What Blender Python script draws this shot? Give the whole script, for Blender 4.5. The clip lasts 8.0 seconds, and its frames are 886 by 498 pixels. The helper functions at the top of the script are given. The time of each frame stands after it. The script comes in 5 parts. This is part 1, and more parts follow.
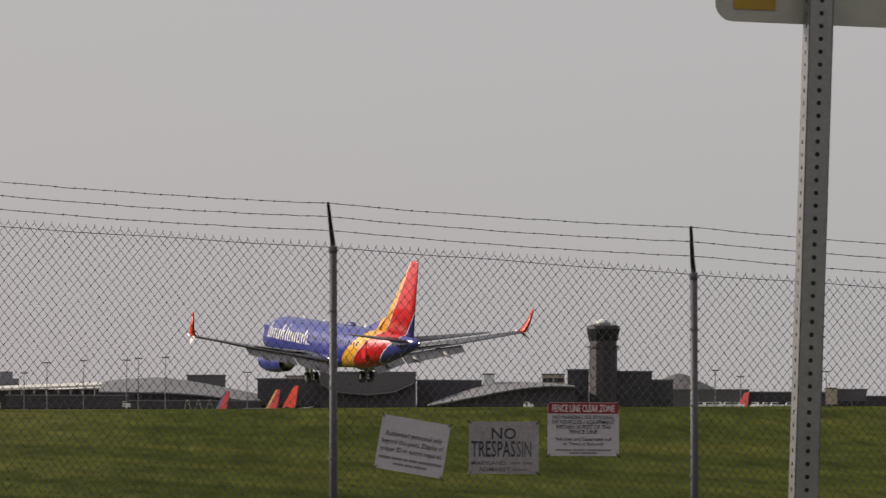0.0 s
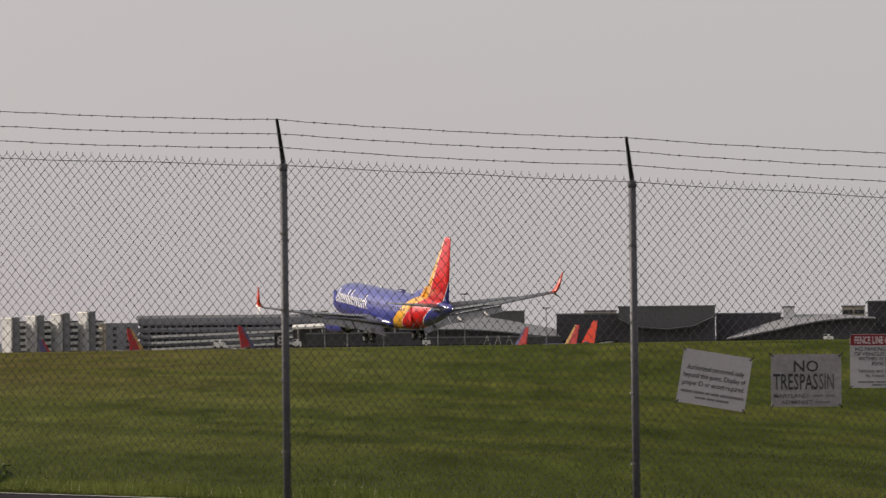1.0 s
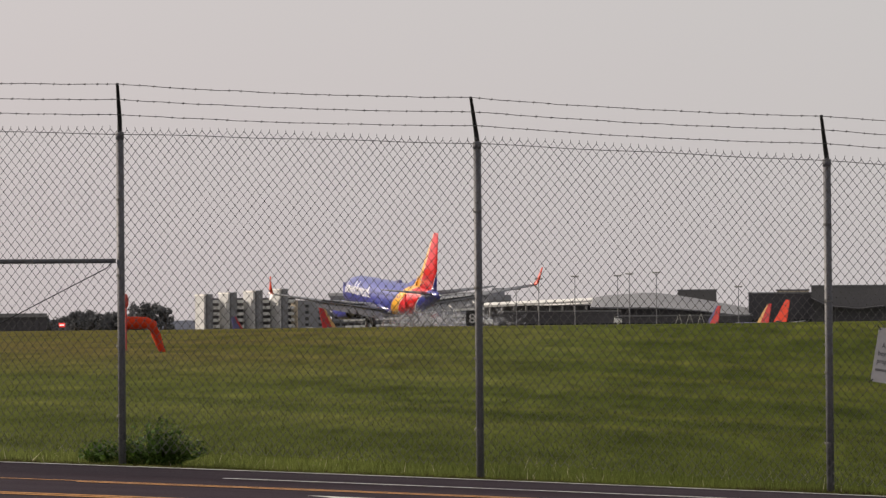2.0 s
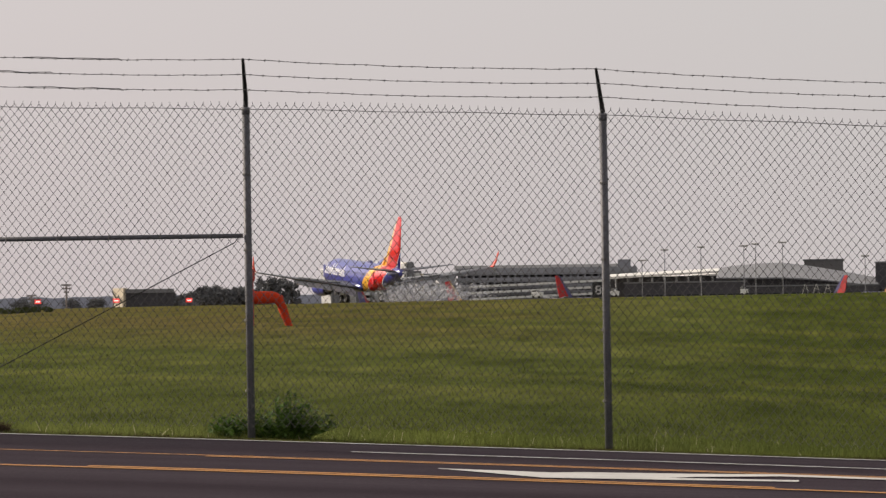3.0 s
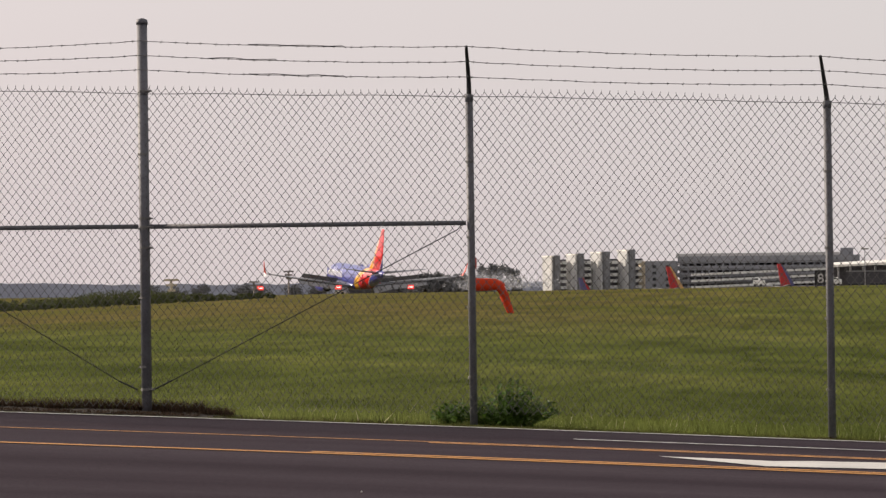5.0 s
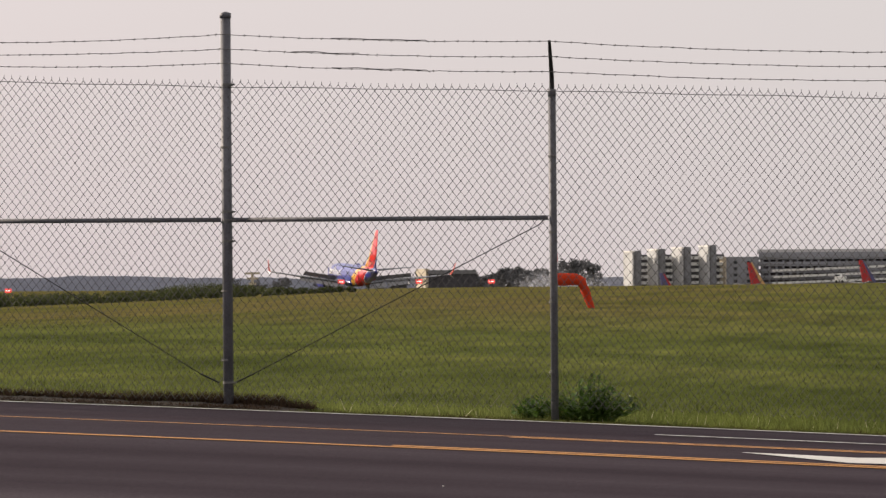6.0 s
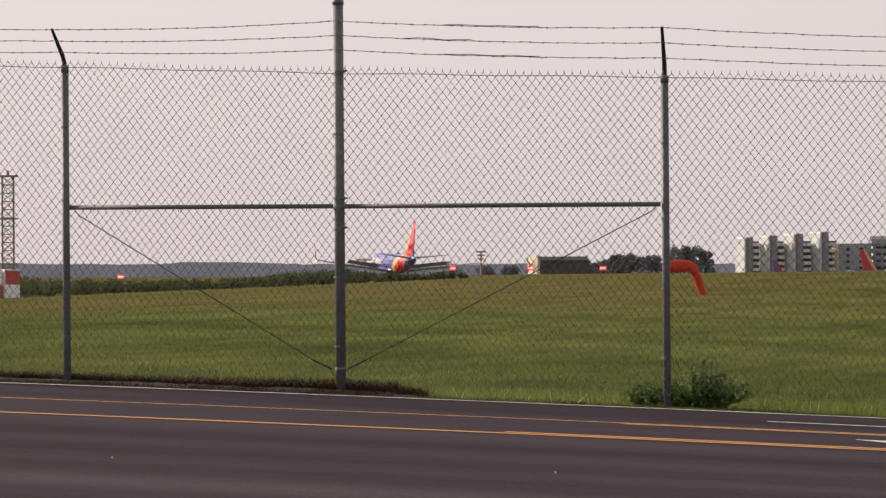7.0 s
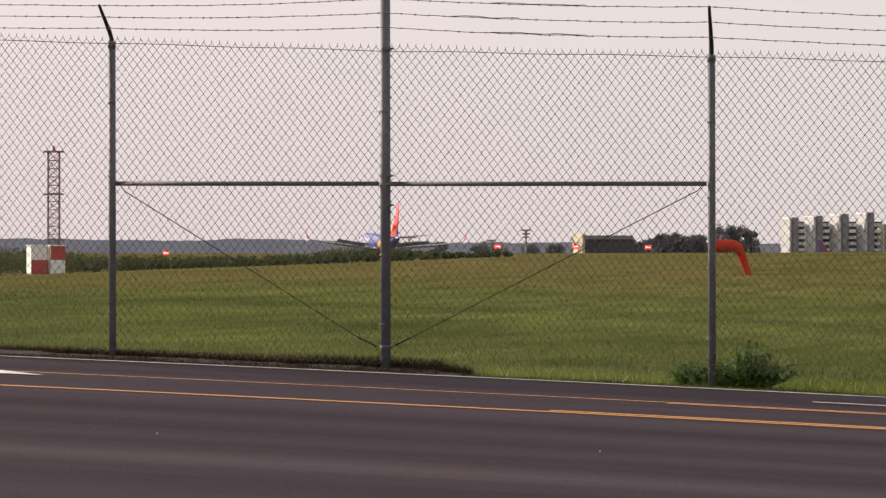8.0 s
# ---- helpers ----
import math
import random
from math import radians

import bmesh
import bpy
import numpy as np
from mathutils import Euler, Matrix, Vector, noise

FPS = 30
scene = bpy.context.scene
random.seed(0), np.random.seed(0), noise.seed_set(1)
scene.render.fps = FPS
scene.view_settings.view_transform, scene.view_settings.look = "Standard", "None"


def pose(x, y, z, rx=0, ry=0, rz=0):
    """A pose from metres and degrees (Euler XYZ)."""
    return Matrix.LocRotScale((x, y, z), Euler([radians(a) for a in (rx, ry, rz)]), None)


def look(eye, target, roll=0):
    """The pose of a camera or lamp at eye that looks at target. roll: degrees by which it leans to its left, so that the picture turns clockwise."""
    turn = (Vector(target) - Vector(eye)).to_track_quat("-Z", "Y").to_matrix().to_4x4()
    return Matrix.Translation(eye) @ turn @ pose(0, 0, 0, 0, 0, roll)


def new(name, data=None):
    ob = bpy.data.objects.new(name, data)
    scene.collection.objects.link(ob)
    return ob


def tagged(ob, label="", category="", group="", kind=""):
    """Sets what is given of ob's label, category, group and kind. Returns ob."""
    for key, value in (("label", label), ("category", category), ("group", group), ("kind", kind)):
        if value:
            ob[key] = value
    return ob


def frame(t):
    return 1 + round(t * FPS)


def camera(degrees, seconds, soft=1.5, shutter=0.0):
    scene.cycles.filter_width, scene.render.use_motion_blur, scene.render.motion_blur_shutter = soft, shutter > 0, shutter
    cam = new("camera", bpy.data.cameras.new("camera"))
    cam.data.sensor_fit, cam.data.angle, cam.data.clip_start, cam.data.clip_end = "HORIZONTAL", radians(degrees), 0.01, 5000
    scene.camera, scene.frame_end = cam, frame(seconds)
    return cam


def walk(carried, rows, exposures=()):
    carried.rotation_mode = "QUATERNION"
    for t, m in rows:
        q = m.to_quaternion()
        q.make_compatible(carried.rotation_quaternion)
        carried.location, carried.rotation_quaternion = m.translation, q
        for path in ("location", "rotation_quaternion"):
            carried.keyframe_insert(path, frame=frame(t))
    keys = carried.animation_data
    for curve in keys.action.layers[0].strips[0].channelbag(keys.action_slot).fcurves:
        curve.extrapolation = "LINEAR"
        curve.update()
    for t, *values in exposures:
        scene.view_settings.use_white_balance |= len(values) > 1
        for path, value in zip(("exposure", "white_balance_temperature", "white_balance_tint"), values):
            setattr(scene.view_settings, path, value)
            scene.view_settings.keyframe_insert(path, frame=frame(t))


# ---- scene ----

EYE = (0.0, 0.0, 1.4)
cam = camera(13.0, 8.0, soft=1.35, shutter=0.12)
ROWS = [  # seconds, turn to the left, tilt, roll, and how far the eye sways sideways as the body turns
    (0.0, -3.926, 2.326, -0.107, 0.046), (0.5, -1.640, 1.897, 0.264, 0.041), (1.0, 0.479, 1.387, 0.565, 0.030), (1.5, 2.366, 1.186, 0.395, 0.021),
    (2.8, 4.554, 0.811, 0.720, 0.006), (3.0, 5.155, 0.700, 0.841, 0.004), (3.5, 6.050, 0.558, 0.711, -0.002), (4.0, 6.649, 0.544, 0.554, -0.007),
    (4.5, 7.595, 0.574, 0.665, -0.007), (5.0, 8.414, 0.555, 0.632, -0.008), (6.5, 10.350, 0.414, 0.271, -0.023), (7.0, 11.245, 0.293, 0.290, -0.025),
    (7.5, 11.669, 0.144, 0.214, -0.028), (8.0, 11.907, -0.029, -0.072, -0.030),
]
EXPOSURES = [(0.0, -0.13, 6500, 11), (0.5, -0.08, 6520, 11), (1.0, 0.0, 6560, 11), (1.5, 0.12, 6600, 11), (3.0, 0.22, 6650, 11), (3.5, 0.32, 6660, 11), (4.0, 0.37, 6680, 12), (5.0, 0.41, 6700, 12), (6.5, 0.43, 6720, 12), (8.0, 0.57, 6750, 12)]
walk(cam, [(t, pose(EYE[0] + sway, EYE[1], EYE[2], 90 + pitch, roll, yaw)) for t, yaw, pitch, roll, sway in ROWS], EXPOSURES)

# ---- world and sun ----
SUN_AZ, SUN_EL = -72.0, 24.0          # degrees from +y towards +x, and above the horizon
world = bpy.data.worlds.new("hazy_sky")
scene.world = world
world.use_nodes = True
nt = world.node_tree
nt.nodes.clear()
sky = nt.nodes.new("ShaderNodeTexSky")
sky.sky_type, sky.sun_disc = "NISHITA", False
sky.sun_elevation, sky.sun_rotation = radians(SUN_EL), radians(SUN_AZ)
sky.air_density, sky.dust_density, sky.ozone_density = 1.0, 6.0, 1.0
soft = nt.nodes.new("ShaderNodeHueSaturation")
soft.inputs["Saturation"].default_value = 0.25
haze = nt.nodes.new("ShaderNodeMix")
haze.data_type = "RGBA"
haze.inputs[0].default_value = 0.78
# warm haze towards the sun's side and low down, cooler away from it
where = nt.nodes.new("ShaderNodeTexCoord")
axis = nt.nodes.new("ShaderNodeVectorMath")
axis.operation = "DOT_PRODUCT"
axis.inputs[1].default_value = (-1.5, 0.0, -4.0)
nt.links.new(where.outputs["Generated"], axis.inputs[0])
side = nt.nodes.new("ShaderNodeMapRange")
side.inputs["From Min"].default_value, side.inputs["From Max"].default_value = -0.45, 0.45
nt.links.new(axis.outputs["Value"], side.inputs["Value"])
tone = nt.nodes.new("ShaderNodeMix")
tone.data_type = "RGBA"
tone.inputs[6].default_value, tone.inputs[7].default_value = (5.20, 5.06, 5.04, 1), (5.68, 5.06, 5.14, 1)
nt.links.new(side.outputs[0], tone.inputs[0])
nt.links.new(tone.outputs[2], haze.inputs[7])
back = nt.nodes.new("ShaderNodeBackground")
back.inputs["Strength"].default_value = 0.115
wout = nt.nodes.new("ShaderNodeOutputWorld")
nt.links.new(sky.outputs[0], soft.inputs["Color"])
nt.links.new(soft.outputs[0], haze.inputs[6])
nt.links.new(haze.outputs[2], back.inputs["Color"])
nt.links.new(back.outputs[0], wout.inputs["Surface"])
sun_data = bpy.data.lights.new("sun", "SUN")
sun_data.energy, sun_data.angle, sun_data.color = 4.5, radians(0.6), (1.0, 0.88, 0.72)
sun = new("sun", sun_data)
_a, _e = radians(SUN_AZ), radians(SUN_EL)
_dir = Vector((math.sin(_a) * math.cos(_e), math.cos(_a) * math.cos(_e), math.sin(_e)))
sun.matrix_world = look(_dir * 50, (0, 0, 0))


# ---- materials ----
def shade(name, colour, rough=0.6, metal=0.0, vary=0.12, scale=3.0, fine=40.0, bump=0.0, second=None, per_piece=0.0, translucent=0.0):
    """A surface with a coarse and a fine variation of its colour and gloss."""
    m = bpy.data.materials.new(name)
    m.use_nodes = True
    t = m.node_tree
    b = t.nodes["Principled BSDF"]
    co = t.nodes.new("ShaderNodeTexCoord")
    n1, n2 = t.nodes.new("ShaderNodeTexNoise"), t.nodes.new("ShaderNodeTexNoise")
    n1.inputs["Scale"].default_value, n2.inputs["Scale"].default_value = scale, fine
    n1.inputs["Detail"].default_value, n2.inputs["Detail"].default_value = 5, 3
    t.links.new(co.outputs["Object"], n1.inputs["Vector"])
    t.links.new(co.outputs["Object"], n2.inputs["Vector"])
    add = t.nodes.new("ShaderNodeMath")
    add.operation = "ADD"
    t.links.new(n1.outputs["Fac"], add.inputs[0])
    t.links.new(n2.outputs["Fac"], add.inputs[1])
    ramp = t.nodes.new("ShaderNodeMapRange")
    ramp.inputs["From Min"].default_value, ramp.inputs["From Max"].default_value = 0.7, 1.3
    t.links.new(add.outputs[0], ramp.inputs["Value"])
    mix = t.nodes.new("ShaderNodeMix")
    mix.data_type = "RGBA"
    t.links.new(ramp.outputs[0], mix.inputs[0])
    dark = second or tuple(c * (1 - 2 * vary) for c in colour)
    mix.inputs[6].default_value, mix.inputs[7].default_value = (*dark, 1), (*colour, 1)
    last = mix.outputs[2]
    if per_piece:
        geo = t.nodes.new("ShaderNodeNewGeometry")
        hs = t.nodes.new("ShaderNodeHueSaturation")
        mr = t.nodes.new("ShaderNodeMapRange")
        mr.inputs["To Min"].default_value, mr.inputs["To Max"].default_value = 1 - per_piece, 1 + per_piece
        t.links.new(geo.outputs["Random Per Island"], mr.inputs["Value"])
        t.links.new(mr.outputs[0], hs.inputs["Value"])
        t.links.new(last, hs.inputs["Color"])
        last = hs.outputs[0]
    t.links.new(last, b.inputs["Base Color"])
    b.inputs["Roughness"].default_value, b.inputs["Metallic"].default_value = rough, metal
    if translucent:
        b.inputs["Specular IOR Level"].default_value = 0.15
    if bump:
        bp = t.nodes.new("ShaderNodeBump")
        bp.inputs["Strength"].default_value, bp.inputs["Distance"].default_value = bump, 0.02
        t.links.new(n2.outputs["Fac"], bp.inputs["Height"])
        t.links.new(bp.outputs[0], b.inputs["Normal"])
    if translucent:
        tr = t.nodes.new("ShaderNodeBsdfTranslucent")
        ms = t.nodes.new("ShaderNodeMixShader")
        ms.inputs[0].default_value = translucent
        t.links.new(last, tr.inputs["Color"])
        t.links.new(b.outputs[0], ms.inputs[1])
        t.links.new(tr.outputs[0], ms.inputs[2])
        t.links.new(ms.outputs[0], t.nodes["Material Output"].inputs["Surface"])
    return m


def glow(name, colour, strength):
    m = bpy.data.materials.new(name)
    m.use_nodes = True
    b = m.node_tree.nodes["Principled BSDF"]
    b.inputs["Base Color"].default_value = (*colour, 1)
    b.inputs["Emission Color"].default_value = (*colour, 1)
    b.inputs["Emission Strength"].default_value = strength
    return m


def ramped(t, value, stops, constant=False):
    r = t.nodes.new("ShaderNodeValToRGB")
    r.color_ramp.interpolation = "CONSTANT" if constant else "LINEAR"
    while len(r.color_ramp.elements) < len(stops):
        r.color_ramp.elements.new(0.5)
    for e, (p, c) in zip(r.color_ramp.elements, stops):
        e.position, e.color = p, (*c, 1)
    t.links.new(value, r.inputs[0])
    return r.outputs[0]


def noise_of(t, vector, scale, detail=4, stretch=(1, 1, 1)):
    mp = t.nodes.new("ShaderNodeMapping")
    mp.inputs["Scale"].default_value = stretch
    t.links.new(vector, mp.inputs["Vector"])
    n = t.nodes.new("ShaderNodeTexNoise")
    n.inputs["Scale"].default_value, n.inputs["Detail"].default_value = scale, detail
    t.links.new(mp.outputs[0], n.inputs["Vector"])
    return n.outputs["Fac"]


def turf(t, co, gain=1.0):
    """Turf colour: dry and reddish towards the far left of the field, lush and dark green towards its right, in drifts."""
    def calc(op, a, b):
        n = t.nodes.new("ShaderNodeMath")
        n.operation = op
        for k, v in enumerate((a, b)):
            if isinstance(v, (int, float)):
                n.inputs[k].default_value = v
            else:
                t.links.new(v, n.inputs[k])
        return n.outputs[0]

    def blend(fac, a, b, kind="MIX"):
        m = t.nodes.new("ShaderNodeMix")
        m.data_type, m.blend_type = "RGBA", kind
        for k, v in ((0, fac), (6, a), (7, b)):
            if isinstance(v, (int, float, tuple)):
                m.inputs[k].default_value = v
            else:
                t.links.new(v, m.inputs[k])
        return m.outputs[2]
    dry = ramped(t, noise_of(t, co, 0.034, 5, (0.7, 1, 1)), [(0.36, (0.072, 0.072, 0.021)), (0.52, (0.098, 0.082, 0.034)), (0.66, (0.082, 0.080, 0.025))])
    green = ramped(t, noise_of(t, co, 0.060, 5, (0.8, 1, 1)), [(0.34, (0.059, 0.071, 0.020)), (0.50, (0.075, 0.087, 0.026)), (0.66, (0.093, 0.099, 0.032))])
    lush = ramped(t, noise_of(t, co, 0.060, 5, (0.8, 1, 1)), [(0.34, (0.037, 0.048, 0.012)), (0.50, (0.052, 0.064, 0.016)), (0.66, (0.076, 0.082, 0.022))])
    sep = t.nodes.new("ShaderNodeSeparateXYZ")
    t.links.new(co, sep.inputs[0])
    wander = noise_of(t, co, 0.05, 4)

    def rise(value, low, high):
        mr = t.nodes.new("ShaderNodeMapRange")
        mr.inputs["From Min"].default_value, mr.inputs["From Max"].default_value = low, high
        t.links.new(value, mr.inputs["Value"])
        return mr.outputs[0]
    right = rise(calc("ADD", sep.outputs[0], calc("MULTIPLY", wander, 14.0)), -0.5, 8.0)
    far = rise(calc("ADD", sep.outputs[1], calc("MULTIPLY", wander, 90.0)), 120.0, 190.0)
    left = rise(calc("SUBTRACT", calc("MULTIPLY", wander, 10.0), sep.outputs[0]), 9.0, 26.0)
    base = blend(calc("MULTIPLY", far, left), blend(right, green, lush), dry)
    drifts = ramped(t, noise_of(t, co, 0.5, 5, (1, 0.2, 1)), [(0.30, (0.70, 0.73, 0.70)), (0.5, (1, 1, 1)), (0.70, (1.28, 1.25, 1.14))])
    out = blend(0.9, base, drifts, "MULTIPLY")
    return blend(1.0, out, (gain, gain, gain, 1), "MULTIPLY")


def grass_ground():
    m = bpy.data.materials.new("grass_ground")
    m.use_nodes = True
    t = m.node_tree
    b = t.nodes["Principled BSDF"]
    co = t.nodes.new("ShaderNodeTexCoord").outputs["Object"]
    small = ramped(t, noise_of(t, co, 2.0, 7, (1, 0.09, 1)), [(0.3, (0.68, 0.70, 0.64)), (0.7, (1.36, 1.33, 1.26))])
    mul = t.nodes.new("ShaderNodeMix")
    mul.data_type, mul.blend_type = "RGBA", "MULTIPLY"
    mul.inputs[0].default_value = 0.85
    t.links.new(turf(t, co), mul.inputs[6])
    t.links.new(small, mul.inputs[7])
    t.links.new(mul.outputs[2], b.inputs["Base Color"])
    b.inputs["Roughness"].default_value = 0.9
    b.inputs["Specular IOR Level"].default_value = 0.0
    bp = t.nodes.new("ShaderNodeBump")
    bp.inputs["Strength"].default_value, bp.inputs["Distance"].default_value = 0.6, 0.1
    t.links.new(noise_of(t, co, 5, 6), bp.inputs["Height"])
    t.links.new(bp.outputs[0], b.inputs["Normal"])
    return m


def grass_blade(name, gain, through_light):
    """Blades in the colours of the turf on which they stand, each a little different."""
    m = bpy.data.materials.new(name)
    m.use_nodes = True
    t = m.node_tree
    b = t.nodes["Principled BSDF"]
    geo = t.nodes.new("ShaderNodeNewGeometry")
    mr = t.nodes.new("ShaderNodeMapRange")
    mr.inputs["To Min"].default_value, mr.inputs["To Max"].default_value = 0.55, 1.5
    t.links.new(geo.outputs["Random Per Island"], mr.inputs["Value"])
    hs = t.nodes.new("ShaderNodeHueSaturation")
    t.links.new(mr.outputs[0], hs.inputs["Value"])
    t.links.new(turf(t, t.nodes.new("ShaderNodeTexCoord").outputs["Object"], gain), hs.inputs["Color"])
    t.links.new(hs.outputs[0], b.inputs["Base Color"])
    b.inputs["Roughness"].default_value, b.inputs["Specular IOR Level"].default_value = 0.85, 0.15
    tr = t.nodes.new("ShaderNodeBsdfTranslucent")
    ms = t.nodes.new("ShaderNodeMixShader")
    ms.inputs[0].default_value = through_light
    t.links.new(hs.outputs[0], tr.inputs["Color"])
    t.links.new(b.outputs[0], ms.inputs[1])
    t.links.new(tr.outputs[0], ms.inputs[2])
    t.links.new(ms.outputs[0], t.nodes["Material Output"].inputs["Surface"])
    return m


def asphalt():
    m = bpy.data.materials.new("asphalt")
    m.use_nodes = True
    t = m.node_tree
    b = t.nodes["Principled BSDF"]
    co = t.nodes.new("ShaderNodeTexCoord").outputs["Object"]
    lanes = ramped(t, noise_of(t, co, 0.55, 4, (0.07, 1.4, 1)), [(0.33, (0.0275, 0.0202, 0.0266)), (0.55, (0.0395, 0.0310, 0.0390)), (0.72, (0.0545, 0.0437, 0.0525))])
    grit = ramped(t, noise_of(t, co, 45, 3), [(0.3, (0.75, 0.75, 0.75)), (0.7, (1.25, 1.25, 1.25))])
    mul = t.nodes.new("ShaderNodeMix")
    mul.data_type, mul.blend_type = "RGBA", "MULTIPLY"
    mul.inputs[0].default_value = 1
    t.links.new(lanes, mul.inputs[6])
    t.links.new(grit, mul.inputs[7])
    t.links.new(mul.outputs[2], b.inputs["Base Color"])
    b.inputs["Roughness"].default_value = 0.9
    b.inputs["Specular IOR Level"].default_value = 0.02
    bp = t.nodes.new("ShaderNodeBump")
    bp.inputs["Strength"].default_value, bp.inputs["Distance"].default_value = 0.35, 0.01
    t.links.new(noise_of(t, co, 60, 3), bp.inputs["Height"])
    t.links.new(bp.outputs[0], b.inputs["Normal"])
    return m


def livery():
    """Blue airframe paint with a yellow and a red sweep over the tail, thin white lines between."""
    m = bpy.data.materials.new("airliner_paint")
    m.use_nodes = True
    t = m.node_tree
    b = t.nodes["Principled BSDF"]
    sep = t.nodes.new("ShaderNodeSeparateXYZ")
    t.links.new(t.nodes.new("ShaderNodeTexCoord").outputs["Object"], sep.inputs[0])

    def calc(op, a, c):
        n = t.nodes.new("ShaderNodeMath")
        n.operation = op
        for i, v in enumerate((a, c)):
            if isinstance(v, (int, float)):
                n.inputs[i].default_value = v
            else:
                t.links.new(v, n.inputs[i])
        return n.outputs[0]
    low = calc("MULTIPLY", calc("SUBTRACT", calc("MINIMUM", sep.outputs[2], 5.3), 1.5), 1.5)
    high = calc("MULTIPLY", calc("MAXIMUM", calc("SUBTRACT", sep.outputs[2], 5.3), 0), 0.667)
    s = calc("ADD", calc("ADD", sep.outputs[1], low), high)
    v = calc("DIVIDE", calc("ADD", s, 12.0), 12.0)
    p = lambda metres: (metres + 12.0) / 12.0
    # the blue is lifted a little to include haze before the aircraft
    blue, red, yellow, white = (0.042, 0.050, 0.29), (0.62, 0.006, 0.012), (0.84, 0.42, 0.035), (0.8, 0.8, 0.8)
    col = ramped(t, v, [(0, blue), (p(-8.9), white), (p(-8.75), red), (p(-4.95), white), (p(-4.85), yellow), (p(-2.7), blue)], True)
    t.links.new(col, b.inputs["Base Color"])
    b.inputs["Roughness"].default_value = 0.30
    b.inputs["Specular IOR Level"].default_value = 0.6
    b.inputs["Coat Weight"].default_value, b.inputs["Coat Roughness"].default_value = 0.5, 0.12
    return m


